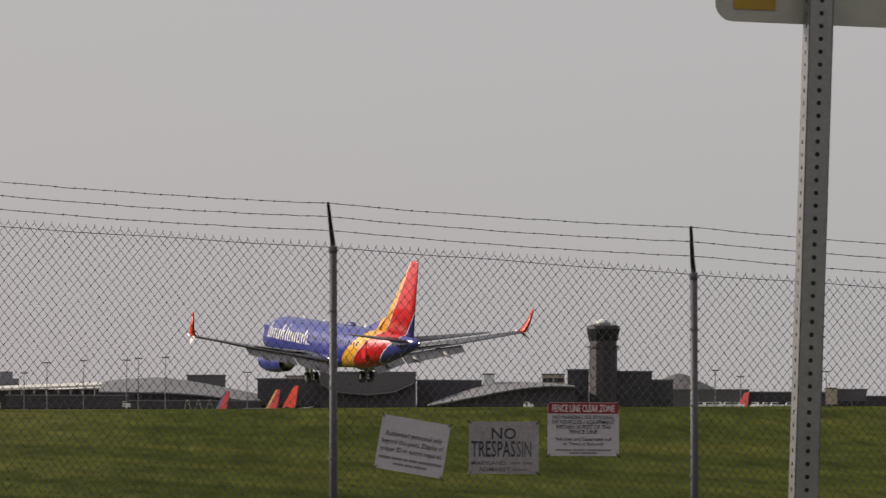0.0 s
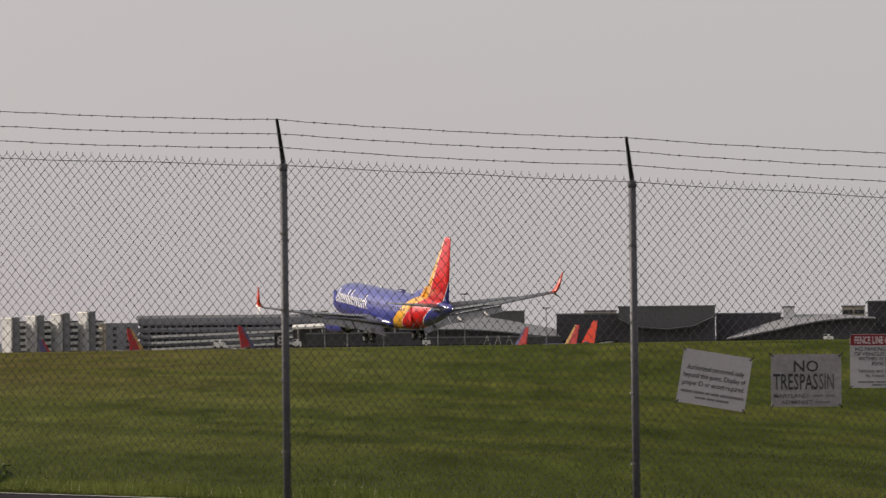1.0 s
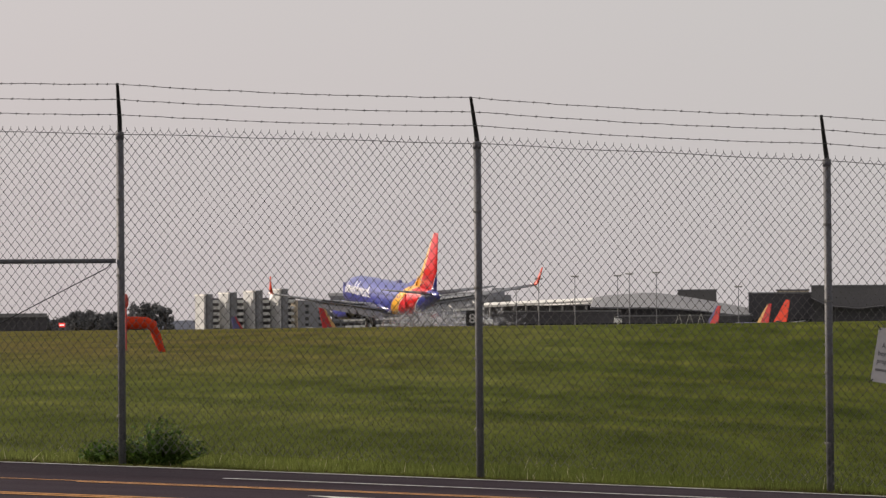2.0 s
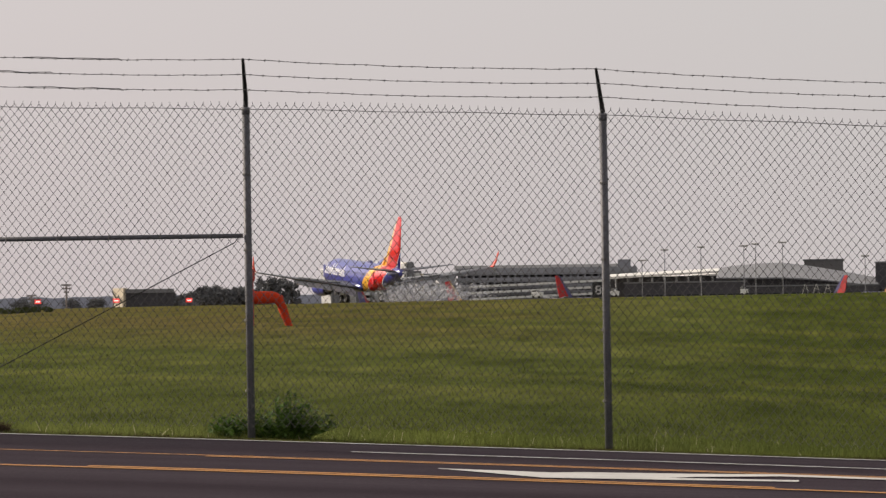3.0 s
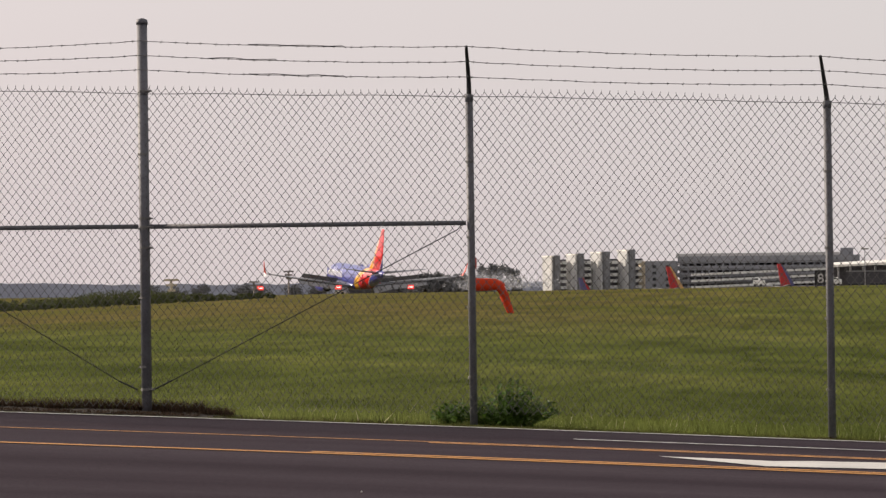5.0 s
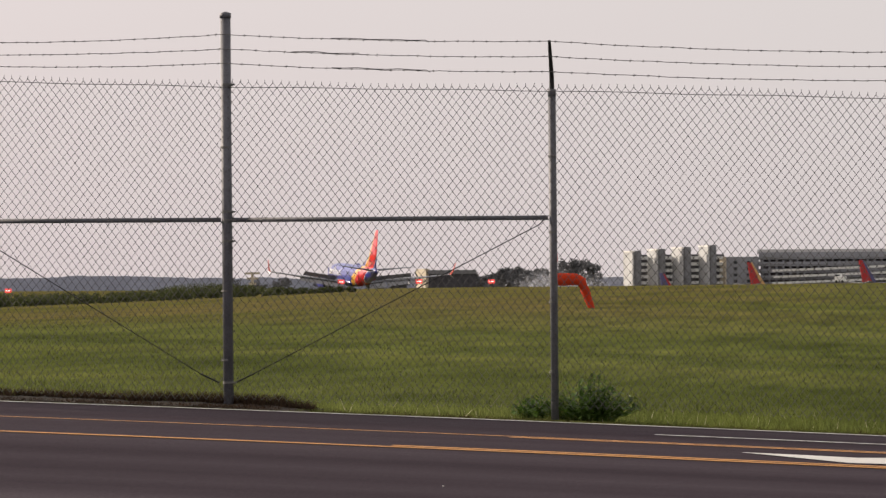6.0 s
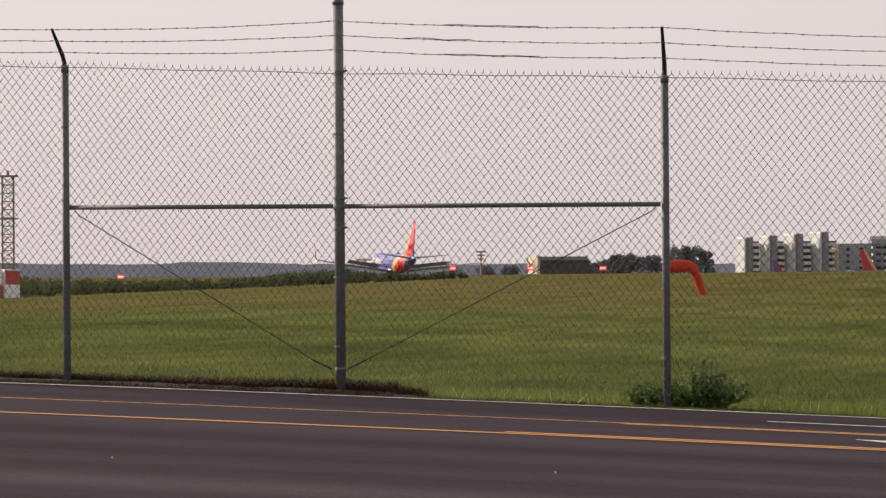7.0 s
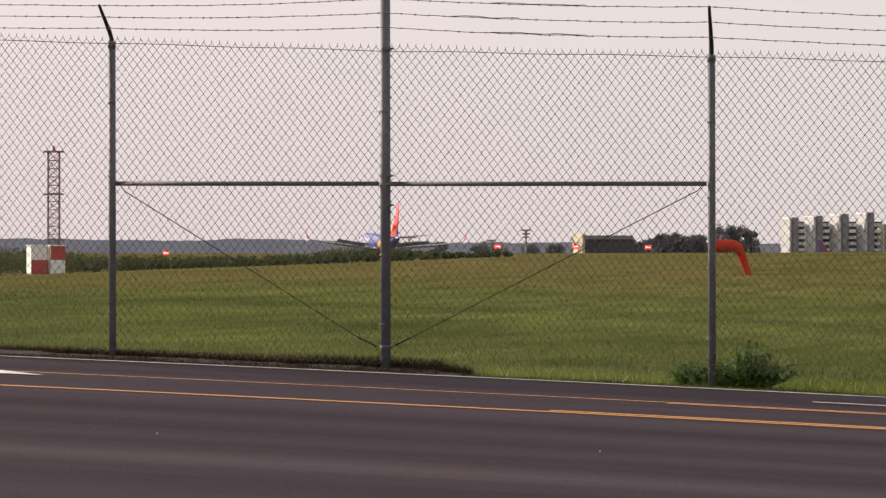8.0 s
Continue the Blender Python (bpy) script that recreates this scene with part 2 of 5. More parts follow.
M = {
    "grass": grass_ground(), "asphalt": asphalt(), "livery": livery(),
    "blade": grass_blade("grass_blade", 1.25, 0.35),
    "verge": grass_blade("verge_blade", 1.75, 0.5),
    "straw": shade("glint_pale_straw", (0.55, 0.50, 0.36), 0.7, per_piece=0.3, translucent=0.2),
    "dry": shade("dry_grass", (0.078, 0.048, 0.032), 0.9, second=(0.028, 0.02, 0.012), per_piece=0.5, translucent=0.2),
    "leaf": shade("weed_leaf", (0.085, 0.150, 0.026), 0.45, second=(0.042, 0.080, 0.016), per_piece=0.45, translucent=0.25),
    "bush": shade("bush_leaf", (0.080, 0.092, 0.032), 0.8, second=(0.036, 0.044, 0.018), per_piece=0.5, scale=0.5, fine=5, translucent=0.2),
    # blue-grey leaf tone carries the haze in front of the far trees
    "tree": shade("hazed_tree_leaf", (0.135, 0.135, 0.14), 0.9, second=(0.075, 0.078, 0.085), per_piece=0.45, scale=0.1, fine=1, translucent=0.1),
    # brown soil, darkened to include the shade on the bank's front
    "soil": shade("shaded_turf_soil", (0.040, 0.030, 0.022), 0.95, second=(0.018, 0.014, 0.010), scale=5, fine=40, bump=0.5),
    "bark": shade("bark", (0.08, 0.06, 0.045), 0.9, bump=0.3),
    # haze over the distance is put into this pale blue-grey
    "hill": shade("far_hill_in_haze", (0.40, 0.42, 0.53), 1.0, scale=0.03, fine=0.3, vary=0.12),
    "white_line": shade("white_road_paint", (0.56, 0.545, 0.53), 0.7, scale=1.2, fine=30, vary=0.14),
    "yellow_line": shade("yellow_road_paint", (0.44, 0.19, 0.03), 0.7, scale=1.2, fine=30, vary=0.16),
    "galv": shade("galvanised_steel", (0.125, 0.125, 0.145), 0.6, 0.15, scale=9, fine=70, vary=0.22),
    "zinc": shade("bright_zinc_steel", (0.235, 0.235, 0.23), 0.25, 0.35, scale=12, fine=80, vary=0.12),
    "knot": shade("wire_knot", (0.055, 0.052, 0.055), 0.75, 0.1, scale=6, fine=60, vary=0.25),
    "wire": shade("weathered_wire", (0.150, 0.144, 0.142), 0.65, 0.1, scale=6, fine=60, vary=0.25),
    "black": shade("dark_painted_steel", (0.012, 0.012, 0.014), 0.5, 0.2),
    "sign_white": shade("faded_white_sign", (0.50, 0.48, 0.49), 0.6, scale=4, fine=30, vary=0.08),
    "sign_grey": shade("weathered_grey_sign", (0.36, 0.34, 0.34), 0.6, scale=5, fine=25, vary=0.2),
    "sign_red": shade("sign_red", (0.25, 0.012, 0.02), 0.5),
    "ink": shade("sign_ink", (0.035, 0.032, 0.037), 0.7),
    "ink_faded": shade("faded_sign_ink", (0.20, 0.19, 0.195), 0.7),
    "ink_mid": shade("half_faded_sign_ink", (0.10, 0.095, 0.10), 0.7),
    "ink_white": shade("sign_white_ink", (0.72, 0.70, 0.70), 0.6),
    "sign_back": shade("bare_aluminium_sign_back", (0.40, 0.385, 0.35), 0.55, 0.25, scale=3, fine=20, vary=0.1),
    "sticker": shade("yellow_sticker", (0.36, 0.22, 0.01), 0.5),
    "wing": shade("wing_grey", (0.16, 0.165, 0.18), 0.45, 0.1, scale=0.5, fine=5, vary=0.1),
    "wing_dark": shade("flap_grey", (0.24, 0.24, 0.25), 0.45, scale=0.8, fine=6, vary=0.15),
    "steel": shade("bare_metal", (0.55, 0.55, 0.56), 0.3, 0.9),
    "rubber": shade("tyre_rubber", (0.018, 0.018, 0.02), 0.8),
    "white": shade("white_paint", (0.78, 0.78, 0.78), 0.4),
    "gloss_white": shade("sunlit_white_metal", (0.86, 0.82, 0.78), 0.3, 0.0, vary=0.05),
    "orange": shade("winglet_orange_red", (0.70, 0.045, 0.012), 0.4),
    "glass": shade("dark_glass", (0.02, 0.025, 0.03), 0.12),
    "blue_glass": shade("cabin_glass", (0.03, 0.036, 0.14), 0.3),
    "red": shade("tail_red", (0.45, 0.014, 0.018), 0.45),
    "blue": shade("tail_blue", (0.09, 0.085, 0.22), 0.45),
    "yellow": shade("tail_yellow", (0.62, 0.36, 0.13), 0.45),
    "sock": shade("orange_windsock_cloth", (0.62, 0.055, 0.018), 0.8, translucent=0.2, vary=0.14, scale=2.5, fine=12),
    "concrete": shade("pale_concrete", (0.50, 0.49, 0.48), 0.85, scale=0.15, fine=2, vary=0.1),
    "concrete_pale": shade("pale_stone", (0.6, 0.58, 0.55), 0.8),
    # stained grey, raised and made bluish for haze before the car park
    "concrete_dark": shade("hazed_stained_concrete", (0.26, 0.265, 0.295), 0.85, scale=0.15, fine=2, vary=0.14),
    "tower_concrete": shade("stair_tower_concrete", (0.48, 0.48, 0.49), 0.85, scale=0.2, fine=2, vary=0.12),
    # dark mottled concrete with the towers' shaded right side in its tone
    "shaft_concrete": shade("shaded_mottled_shaft", (0.25, 0.255, 0.28), 0.9, scale=0.5, fine=3, vary=0.25),
    "roof": shade("metal_roof", (0.20, 0.20, 0.215), 0.6, 0.1, scale=0.1, fine=2, vary=0.12),
    "roof_bright": shade("sunlit_pale_roof", (0.86, 0.83, 0.78), 0.3, 0.0, scale=0.1, fine=1.5, vary=0.08),
    # both facade greys are lifted and cooled to hold the distant haze
    "facade": shade("hazed_dark_facade", (0.066, 0.062, 0.074), 0.7, scale=0.1, fine=1.5, vary=0.25),
    "facade_grey": shade("hazed_grey_panels", (0.135, 0.13, 0.135), 0.7, scale=0.1, fine=1.5, vary=0.12),
    "tower_dark": shade("dark_brown_tower_cladding", (0.034, 0.030, 0.036), 0.6, scale=0.2, fine=2, vary=0.2),
    "beige": shade("beige_panel", (0.55, 0.47, 0.36), 0.7, scale=0.8, fine=6, vary=0.1),
    "red_light": glow("red_lamp", (1.0, 0.08, 0.07), 0.55),
    "white_light": glow("white_lamp", (1.0, 0.8, 0.75), 0.9),
    "mast_red": shade("mast_red_paint", (0.45, 0.06, 0.05), 0.6),
    "haze_grey": shade("galvanised_mast", (0.22, 0.22, 0.24), 0.7),
    "mast_grey": shade("mast_steel", (0.22, 0.19, 0.18), 0.6, 0.3),
}


# ---- mesh helpers ----
def finish(ob, material, smooth=False):
    ob.data.materials.append(material)
    if smooth:
        for p in ob.data.polygons:
            p.use_smooth = True
    return ob


def part(name, bm, material, parent=None, label="", smooth=False):
    bmesh.ops.recalc_face_normals(bm, faces=bm.faces)
    me = bpy.data.meshes.new(name)
    bm.to_mesh(me)
    bm.free()
    ob = finish(new(name, me), material, smooth)
    ob.parent = parent
    if label:
        ob["label"] = label
    return ob


def raw(name, verts, faces, material, parent=None, label=""):
    me = bpy.data.meshes.new(name)
    me.from_pydata(verts, [], faces)
    ob = finish(new(name, me), material)
    ob.parent = parent
    if label:
        ob["label"] = label
    return ob


def box(bm, c, s, m=None, bevel=0.0):
    r = bmesh.ops.create_cube(bm, size=1.0)
    vs = r["verts"]
    mat = Matrix.Translation(c) @ (m or Matrix()) @ Matrix.Diagonal((*s, 1))
    bmesh.ops.transform(bm, matrix=mat, verts=vs)
    if bevel:
        es = list({e for v in vs for e in v.link_edges})
        bmesh.ops.bevel(bm, geom=es, offset=bevel, segments=2, affect="EDGES", profile=0.6)


def boxed(c, s, m=None, bevel=0.0):
    bm = bmesh.new()
    box(bm, c, s, m, bevel)
    return bm


def tube(bm, pts, r, n=8, cap=True):
    pts = [Vector(p) for p in pts]
    rs = r if isinstance(r, (list, tuple)) else [r] * len(pts)
    rings = []
    for i, p in enumerate(pts):
        d = (pts[min(i + 1, len(pts) - 1)] - pts[max(i - 1, 0)]).normalized()
        side = d.cross(Vector((0, 0, 1)) if abs(d.z) < 0.9 else Vector((0, 1, 0))).normalized()
        up = side.cross(d)
        rings.append([bm.verts.new(p + (side * math.cos(2 * math.pi * k / n) + up * math.sin(2 * math.pi * k / n)) * rs[i]) for k in range(n)])
    for a, b in zip(rings, rings[1:]):
        for k in range(n):
            bm.faces.new((a[k], a[(k + 1) % n], b[(k + 1) % n], b[k]))
    if cap:
        bm.faces.new(rings[0][::-1])
        bm.faces.new(rings[-1])
    return bm


def tubed(pts, r, n=8):
    return tube(bmesh.new(), pts, r, n)


def loft(rings, cap=True):
    """A skin over closed rings of equal count."""
    bm = bmesh.new()
    vs = [[bm.verts.new(p) for p in ring] for ring in rings]
    n = len(vs[0])
    for a, b in zip(vs, vs[1:]):
        for k in range(n):
            bm.faces.new((a[k], a[(k + 1) % n], b[(k + 1) % n], b[k]))
    if cap:
        bm.faces.new(vs[0][::-1])
        bm.faces.new(vs[-1])
    return bm


def thing(name, label, category, group="", at=None):
    ob = new(name)
    if at is not None:
        ob.matrix_basis = at
    return tagged(ob, label, category, group)


def spot(az, d):
    """The plan place at d metres in the direction az, radians from +y towards +x."""
    return d * math.sin(az), d * math.cos(az)


F = 784 / math.tan(radians(6.5))      # small angles below are written in these units per radian


# ---- ground ----
def road_z(x):
    x = np.clip(x, -25, 25)
    return 0.009 - 0.0445 * x - 0.00049 * x * x


def crest(az):
    """How far the field's skyline stands above the eye's level, in F units."""
    return np.interp(az, [-0.36, -0.31, -0.278, -0.235, -0.195, -0.175, -0.147, -0.10, -0.05, 0.0, 0.06, 0.17, 0.3], [-66, -51, -41, -30, -18, -15.5, -14, -11, -7.5, -4.5, -1, 3, 6])


def ground_z(x, y):
    az = np.arctan2(x, np.maximum(y, 1.0))
    near = road_z(x) + 0.006
    e33 = (near - EYE[2]) / 33.0 * F
    w = np.interp(y, [33, 60, 100, 150, 230, 260], [0, 0.32, 0.55, 0.74, 0.985, 1.0])
    el = e33 * (1 - w) + crest(az) * w
    field = EYE[2] + el * np.minimum(y, 330) / F
    far = EYE[2] + np.interp(y, [250, 420, 850, 1500, 5000], [0.0, -0.35, -2.7, -4.0, -8.0])
    keep = np.clip((y - 250) / 90, 0, 1)
    z = np.where(y > 33, field * (1 - keep) + np.minimum(far, field) * keep, near)
    return np.where(y < 32.68, near - 0.04, z)


def build_ground():
    ys = np.concatenate([np.linspace(-60, 17, 8), np.linspace(18.2, 32.66, 8), [32.7, 33], np.linspace(34, 60, 27), np.linspace(63, 260, 60), np.linspace(268, 450, 20), np.geomspace(480, 4900, 14)])
    fan = np.concatenate([np.linspace(-0.9, -0.38, 10), np.linspace(-0.36, 0.26, 63), np.linspace(0.3, 0.9, 9)])
    verts, faces = [], []
    for y in ys:
        for a in fan:
            x = a * (max(y, 40) + 25)
            verts.append((x, y, float(ground_z(np.float64(x), np.float64(y)))))
    n = len(fan)
    for j in range(len(ys) - 1):
        for i in range(n - 1):
            k = j * n + i
            faces.append((k, k + 1, k + 1 + n, k + n))
    ob = raw("ground", verts, faces, M["grass"])
    for p in ob.data.polygons:
        p.use_smooth = True
    tagged(ob, "wide mown airfield grass with dry patches", "grass", kind="structure")


build_ground()
EDGE = 32.6


def strip(name, xs, far, near, lift, material, label):
    """A painted or paved strip lying on the road's slope between two lines y(x)."""
    verts, faces = [], []
    for i, x in enumerate(xs):
        z = float(road_z(np.float64(x))) + lift
        verts += [(x, far(x), z), (x, near(x), z)]
        if i:
            k = 2 * i
            faces.append((k - 2, k - 1, k + 1, k))
    return tagged(raw(name, verts, faces, material, None), label, name.split("_")[0], kind="structure")


LONG = [float(v) for v in np.linspace(-40, 40, 81)]
strip("road", LONG, lambda x: EDGE + 0.12, lambda x: 10.5, 0.0, M["asphalt"], "worn dark grey asphalt road")


def lane_y(left, right):
    """A line's y where it passes x = -10 and x = 0, and between."""
    return lambda x: left + (right - left) * (min(max(x, -16), 8) + 10) / 10


def painted(name, y, x0, x1, width, material, label):
    xs = [float(v) for v in np.linspace(x0, x1, max(2, int(abs(x1 - x0)) + 1))]
    strip(name, xs, lambda x: y(x) + width / 2, lambda x: y(x) - width / 2, 0.006, material, label)


EDGE_Y = lambda x: EDGE
FAR_Y, NEAR_Y, LANE_Y = lane_y(29.72, 29.66), lane_y(27.36, 27.30), lane_y(31.05, 31.0)
painted("line_edge", EDGE_Y, -40, 40, 0.11, M["white_line"], "thin white road edge line")
painted("line_lane", LANE_Y, -3.55, 40, 0.10, M["white_line"], "thin white lane line on asphalt")
painted("line_far_solid", FAR_Y, -40, 40, 0.075, M["yellow_line"], "solid yellow centre line")
painted("line_near_solid", NEAR_Y, -40, 40, 0.14, M["yellow_line"], "solid yellow centre line")
painted("line_far_dash", lambda x: FAR_Y(x) - 0.15, -4.5, 3.0, 0.10, M["yellow_line"], "broken yellow turn lane line")
painted("line_near_dash", lambda x: NEAR_Y(x) + 0.2, -5.05, -0.15, 0.12, M["yellow_line"], "broken yellow turn lane line")


def arrow(x_tip, flip=1):
    """A white left-turn arrow lying along the turn lane, tip towards -x."""
    main = [(0.0, 28.65, 28.67), (0.5, 28.14, 28.64), (0.84, 27.78, 28.58), (1.1, 27.86, 28.80), (1.70, 28.05, 29.02), (1.72, 28.34, 29.03), (1.9, 28.62, 29.12), (2.54, 29.16, 29.48), (3.3, 29.18, 29.42), (5.1, 29.26, 29.44)]
    barb = [(1.70, 28.05, 28.33), (2.2, 28.24, 28.50), (2.66, 28.42, 28.66)]
    bm = bmesh.new()
    for bands in (main, barb):
        rows = []
        for u, low, high in bands:
            x = x_tip + flip * u
            z = float(road_z(np.float64(x))) + 0.007
            rows.append([bm.verts.new((x, v if flip > 0 else 57.9 - v, z)) for v in (low, high)])
        for a, b in zip(rows, rows[1:]):
            bm.faces.new((a[0], b[0], b[1], a[1]))
    tagged(part("arrow_marking", bm, M["white_line"]), "white painted turn arrow on asphalt", "road marking", kind="structure")


arrow(-2.64)
arrow(-9.40, -1)


def stones():
    rnd = random.Random(3)
    for x, y in ((-2.6, 32.66), (-6.5, 22.4), (-3.9, 22.9), (-0.9, 23.6)):
        bm = bmesh.new()
        bmesh.ops.create_icosphere(bm, subdivisions=1, radius=0.006)
        for v in bm.verts:
            v.co *= rnd.uniform(0.7, 1.2)
        st = part("stone", bm, M["concrete_pale"])
        st.location = (x, y, float(road_z(np.float64(x))) + 0.006)
        tagged(st, "small pale stone lying on the asphalt", "stone", "road stones")


stones()


# ---- fence ----
FENCE_Y = 33.0
POSTS = [(-13.0, 3.30, 0), (-9.992, 3.222, 1), (-7.516, 3.718, 2), (-4.651, 3.054, 3), (-1.590, 2.946, 4), (1.374, 2.773, 5), (4.462, 2.560, 6), (7.5, 2.36, 7)]
TOP_X, TOP_Z = [-14.5, -9.97, -7.5, -4.65, -1.58, 1.35, 4.44, 7.5, 9.0], [3.38, 3.225, 3.135, 3.06, 2.95, 2.78, 2.565, 2.37, 2.27]
ARM = {1: (-0.045, 0.30), 3: (0.014, 0.394), 4: (-0.040, 0.359), 5: (-0.054, 0.349), 6: (-0.056, 0.375), 0: (-0.05, 0.35), 7: (-0.04, 0.37)}


def top_z(x):
    return float(np.interp(x, TOP_X, TOP_Z))


def foot_z(x):
    return float(ground_z(np.float64(x), np.float64(FENCE_Y)))


def build_fence():
    fence = thing("chain_link_fence", "weathered galvanised chain-link fence with three barbed strands", "fence")
    for x, top, i in POSTS:
        r = 0.046 if i == 2 else 0.033
        lean = 0.012
        f = foot_z(x) - 0.25
        post = part("post", tubed([(x + lean, FENCE_Y + 0.04, f), (x, FENCE_Y + 0.04, top if i == 2 else top - 0.012)], r, 14), M["galv"], fence, smooth=True)
        if i == 2:
            part("post_cap", tubed([(x, FENCE_Y + 0.04, top - 0.01), (x, FENCE_Y + 0.04, top + 0.03), (x, FENCE_Y + 0.04, top + 0.045)], [r + 0.006, r + 0.004, 0.01], 14), M["galv"], post, smooth=True)
        else:
            dx, dz = ARM[i]
            part("arm_socket", tubed([(x, FENCE_Y + 0.04, top - 0.07), (x, FENCE_Y + 0.04, top - 0.006)], r + 0.003, 12), M["galv"], post, smooth=True)
            bm = tubed([(x, FENCE_Y + 0.04, top), (x + dx * 0.25, FENCE_Y + 0.01, top + dz * 0.25), (x + dx, FENCE_Y - 0.2, top + dz)], [0.022, 0.020, 0.013], 8)
            part("barb_arm", bm, M["black"], post, "black angled barbed wire arm")
        for h in (0.35, 0.95, 1.55, 2.2):
            if f + 0.3 + h < top:
                part("tie_band", tubed([(x, FENCE_Y + 0.04, f + 0.3 + h), (x, FENCE_Y + 0.04, f + 0.318 + h)], r + 0.004, 10), M["wire"], post)
    # woven wire, panel by panel
    pitch, half, rows, rad = 0.03575, 0.0452, 61, 0.0024
    for (xa, _, _), (xb, _, _) in zip(POSTS, POSTS[1:]):
        n = int(round((xb - xa) / pitch / 2) * 2)
        a = (xb - xa) / n
        verts, faces, knots, knot_faces = [], [], [], []

        def seg(p, q):
            d = Vector(q) - Vector(p)
            s = Vector((0, 1, 0))
            u = d.cross(s).normalized()
            k = len(verts)
            for c in (p, q):
                for ang in (0.0, 2.094, 4.189):
                    o = (s * math.cos(ang) + u * math.sin(ang)) * rad
                    verts.append((c[0] + o.x, c[1] + o.y, c[2] + o.z))
            for j in range(3):
                faces.append((k + j, k + (j + 1) % 3, k + 3 + (j + 1) % 3, k + 3 + j))
        sag = random.Random(int(xa * 10) + 50)
        ph = sag.uniform(0, 6)
        for i in range(n):
            pts = []
            for k in range(rows + 1):
                right = (k + i) % 2
                x = xa + a * (i + right)
                wob = 0.006 * math.sin(x * 2.1 + ph) + 0.004 * math.sin(k * 0.23 + x * 1.3)
                z = top_z(x) + 0.008 - k * half
                pts.append((x + wob, FENCE_Y + (0.004 if right else -0.002), z + 0.012 * math.sin(x * 1.7 + ph)))
            for p, q in zip(pts, pts[1:]):
                seg(p, q)
            for k in range(i % 2, rows + 1, 2):
                x, y, z = pts[k]
                j = len(knots)
                knots += [(x, y, z + 0.0075), (x - 0.0052, y, z), (x, y - 0.0052, z), (x + 0.0052, y, z), (x, y + 0.0052, z), (x, y, z - 0.0075)]
                for u in range(4):
                    p, q = j + 1 + u, j + 1 + (u + 1) % 4
                    knot_faces += [(j, p, q), (j + 5, q, p)]
            if i % 2 == 1:
                x, y, z = pts[0]
                seg((x, y, z - 0.002), (x + sag.uniform(-0.006, 0.006), y, z + 0.024))
        part_ob = raw("chain_link_mesh", verts, faces, M["wire"], fence)
        part_ob["kind"] = "stuff"
        raw("wire_twist", knots, knot_faces, M["knot"], fence)["kind"] = "stuff"
    # tension wire, rails, braces
    xs = [float(v) for v in np.arange(-13, 7.6, 0.25)]
    part("tension_wire", tubed([(x, FENCE_Y - 0.008, top_z(x) - 0.026 - 0.008 * math.sin(x * 2.3) ** 2) for x in xs], 0.0032, 5), M["wire"], fence)
    rz = EYE[2] + 0.545
    for xa, xb, za, zb in ((-9.95, -7.565, rz + 0.012, rz + 0.006), (-7.46, -4.69, rz + 0.004, rz)):
        rail = part("brace_rail", tubed([(xa, FENCE_Y + 0.03, za), (xb, FENCE_Y + 0.03, zb)], 0.021, 10), M["galv"], fence, smooth=True)
        for k in range(6):
            x = xa + (xb - xa) * (k + 0.6) / 6.2
            part("tie_wire", tubed([(x, FENCE_Y - 0.004, rz - 0.035), (x + 0.006, FENCE_Y - 0.004, rz + 0.04)], 0.003, 5), M["wire"], rail)
    bz = EYE[2] - 0.865
    for x0, s in ((-9.89, 1), (-4.72, -1)):
        x1 = -7.505 - s * 0.07
        rod = part("brace_rod", tubed([(x0, FENCE_Y - 0.01, rz - 0.015), (x0 + s * 0.04, FENCE_Y - 0.012, rz - 0.06), (x1 - s * 0.16, FENCE_Y - 0.012, bz + 0.075), (x1, FENCE_Y, bz)], 0.0047, 6), M["black"], fence)
        part("turnbuckle", tubed([(x1 - s * 0.17, FENCE_Y - 0.012, bz + 0.08), (x1, FENCE_Y - 0.003, bz)], 0.0075, 8), M["black"], rod)
    for z in (bz, rz + 0.075, rz - 0.18, rz, 3.125):
        part("clamp_band", tubed([(-7.505, FENCE_Y + 0.04, z - 0.012), (-7.505, FENCE_Y + 0.04, z + 0.012)], 0.052, 12), M["wire"], fence)
        part("clamp_bolt", tubed([(-7.505 + 0.03, FENCE_Y - 0.02, z), (-7.505 + 0.085, FENCE_Y - 0.02, z)], 0.008, 6), M["wire"], fence)
    # barbed strands
    rnd = random.Random(4)
    for s in range(3):
        pts = []
        for x, top, i in POSTS:
            if i == 2:
                pts.append((x, FENCE_Y - 0.02, 3.56 - 0.125 * s))
            else:
                dx, dz = ARM[i]
                g = 1 - s * 0.32 + 0.0
                pts.append((x + dx * g, FENCE_Y - 0.2 * g, top + dz * g - 0.004))
        path = []
        for p, q in zip(pts, pts[1:]):
            for k in range(24):
                u = k / 24
                v = Vector(p).lerp(Vector(q), u)
                v.z -= 0.022 * 4 * u * (1 - u) + rnd.uniform(-0.003, 0.003)
                path.append(v)
        path.append(Vector(pts[-1]))
        strand = part("barbed_strand", tubed(path, 0.0031, 5), M["wire"], fence)
        bm = bmesh.new()
        for p, q in zip(path, path[1:]):
            m = p.lerp(q, rnd.uniform(0.3, 0.7))
            for ang in (0.5, 1.6):
                d = Vector((0.35 * math.cos(ang), 0.3, math.sin(ang))).normalized() * 0.011
                tube(bm, [m - d, m + d], 0.0020, 4)
            tube(bm, [m - Vector((0.014, 0, 0)), m + Vector((0.012, 0, 0))], 0.0040, 5)
        ob = part("barb", bm, M["wire"], strand)
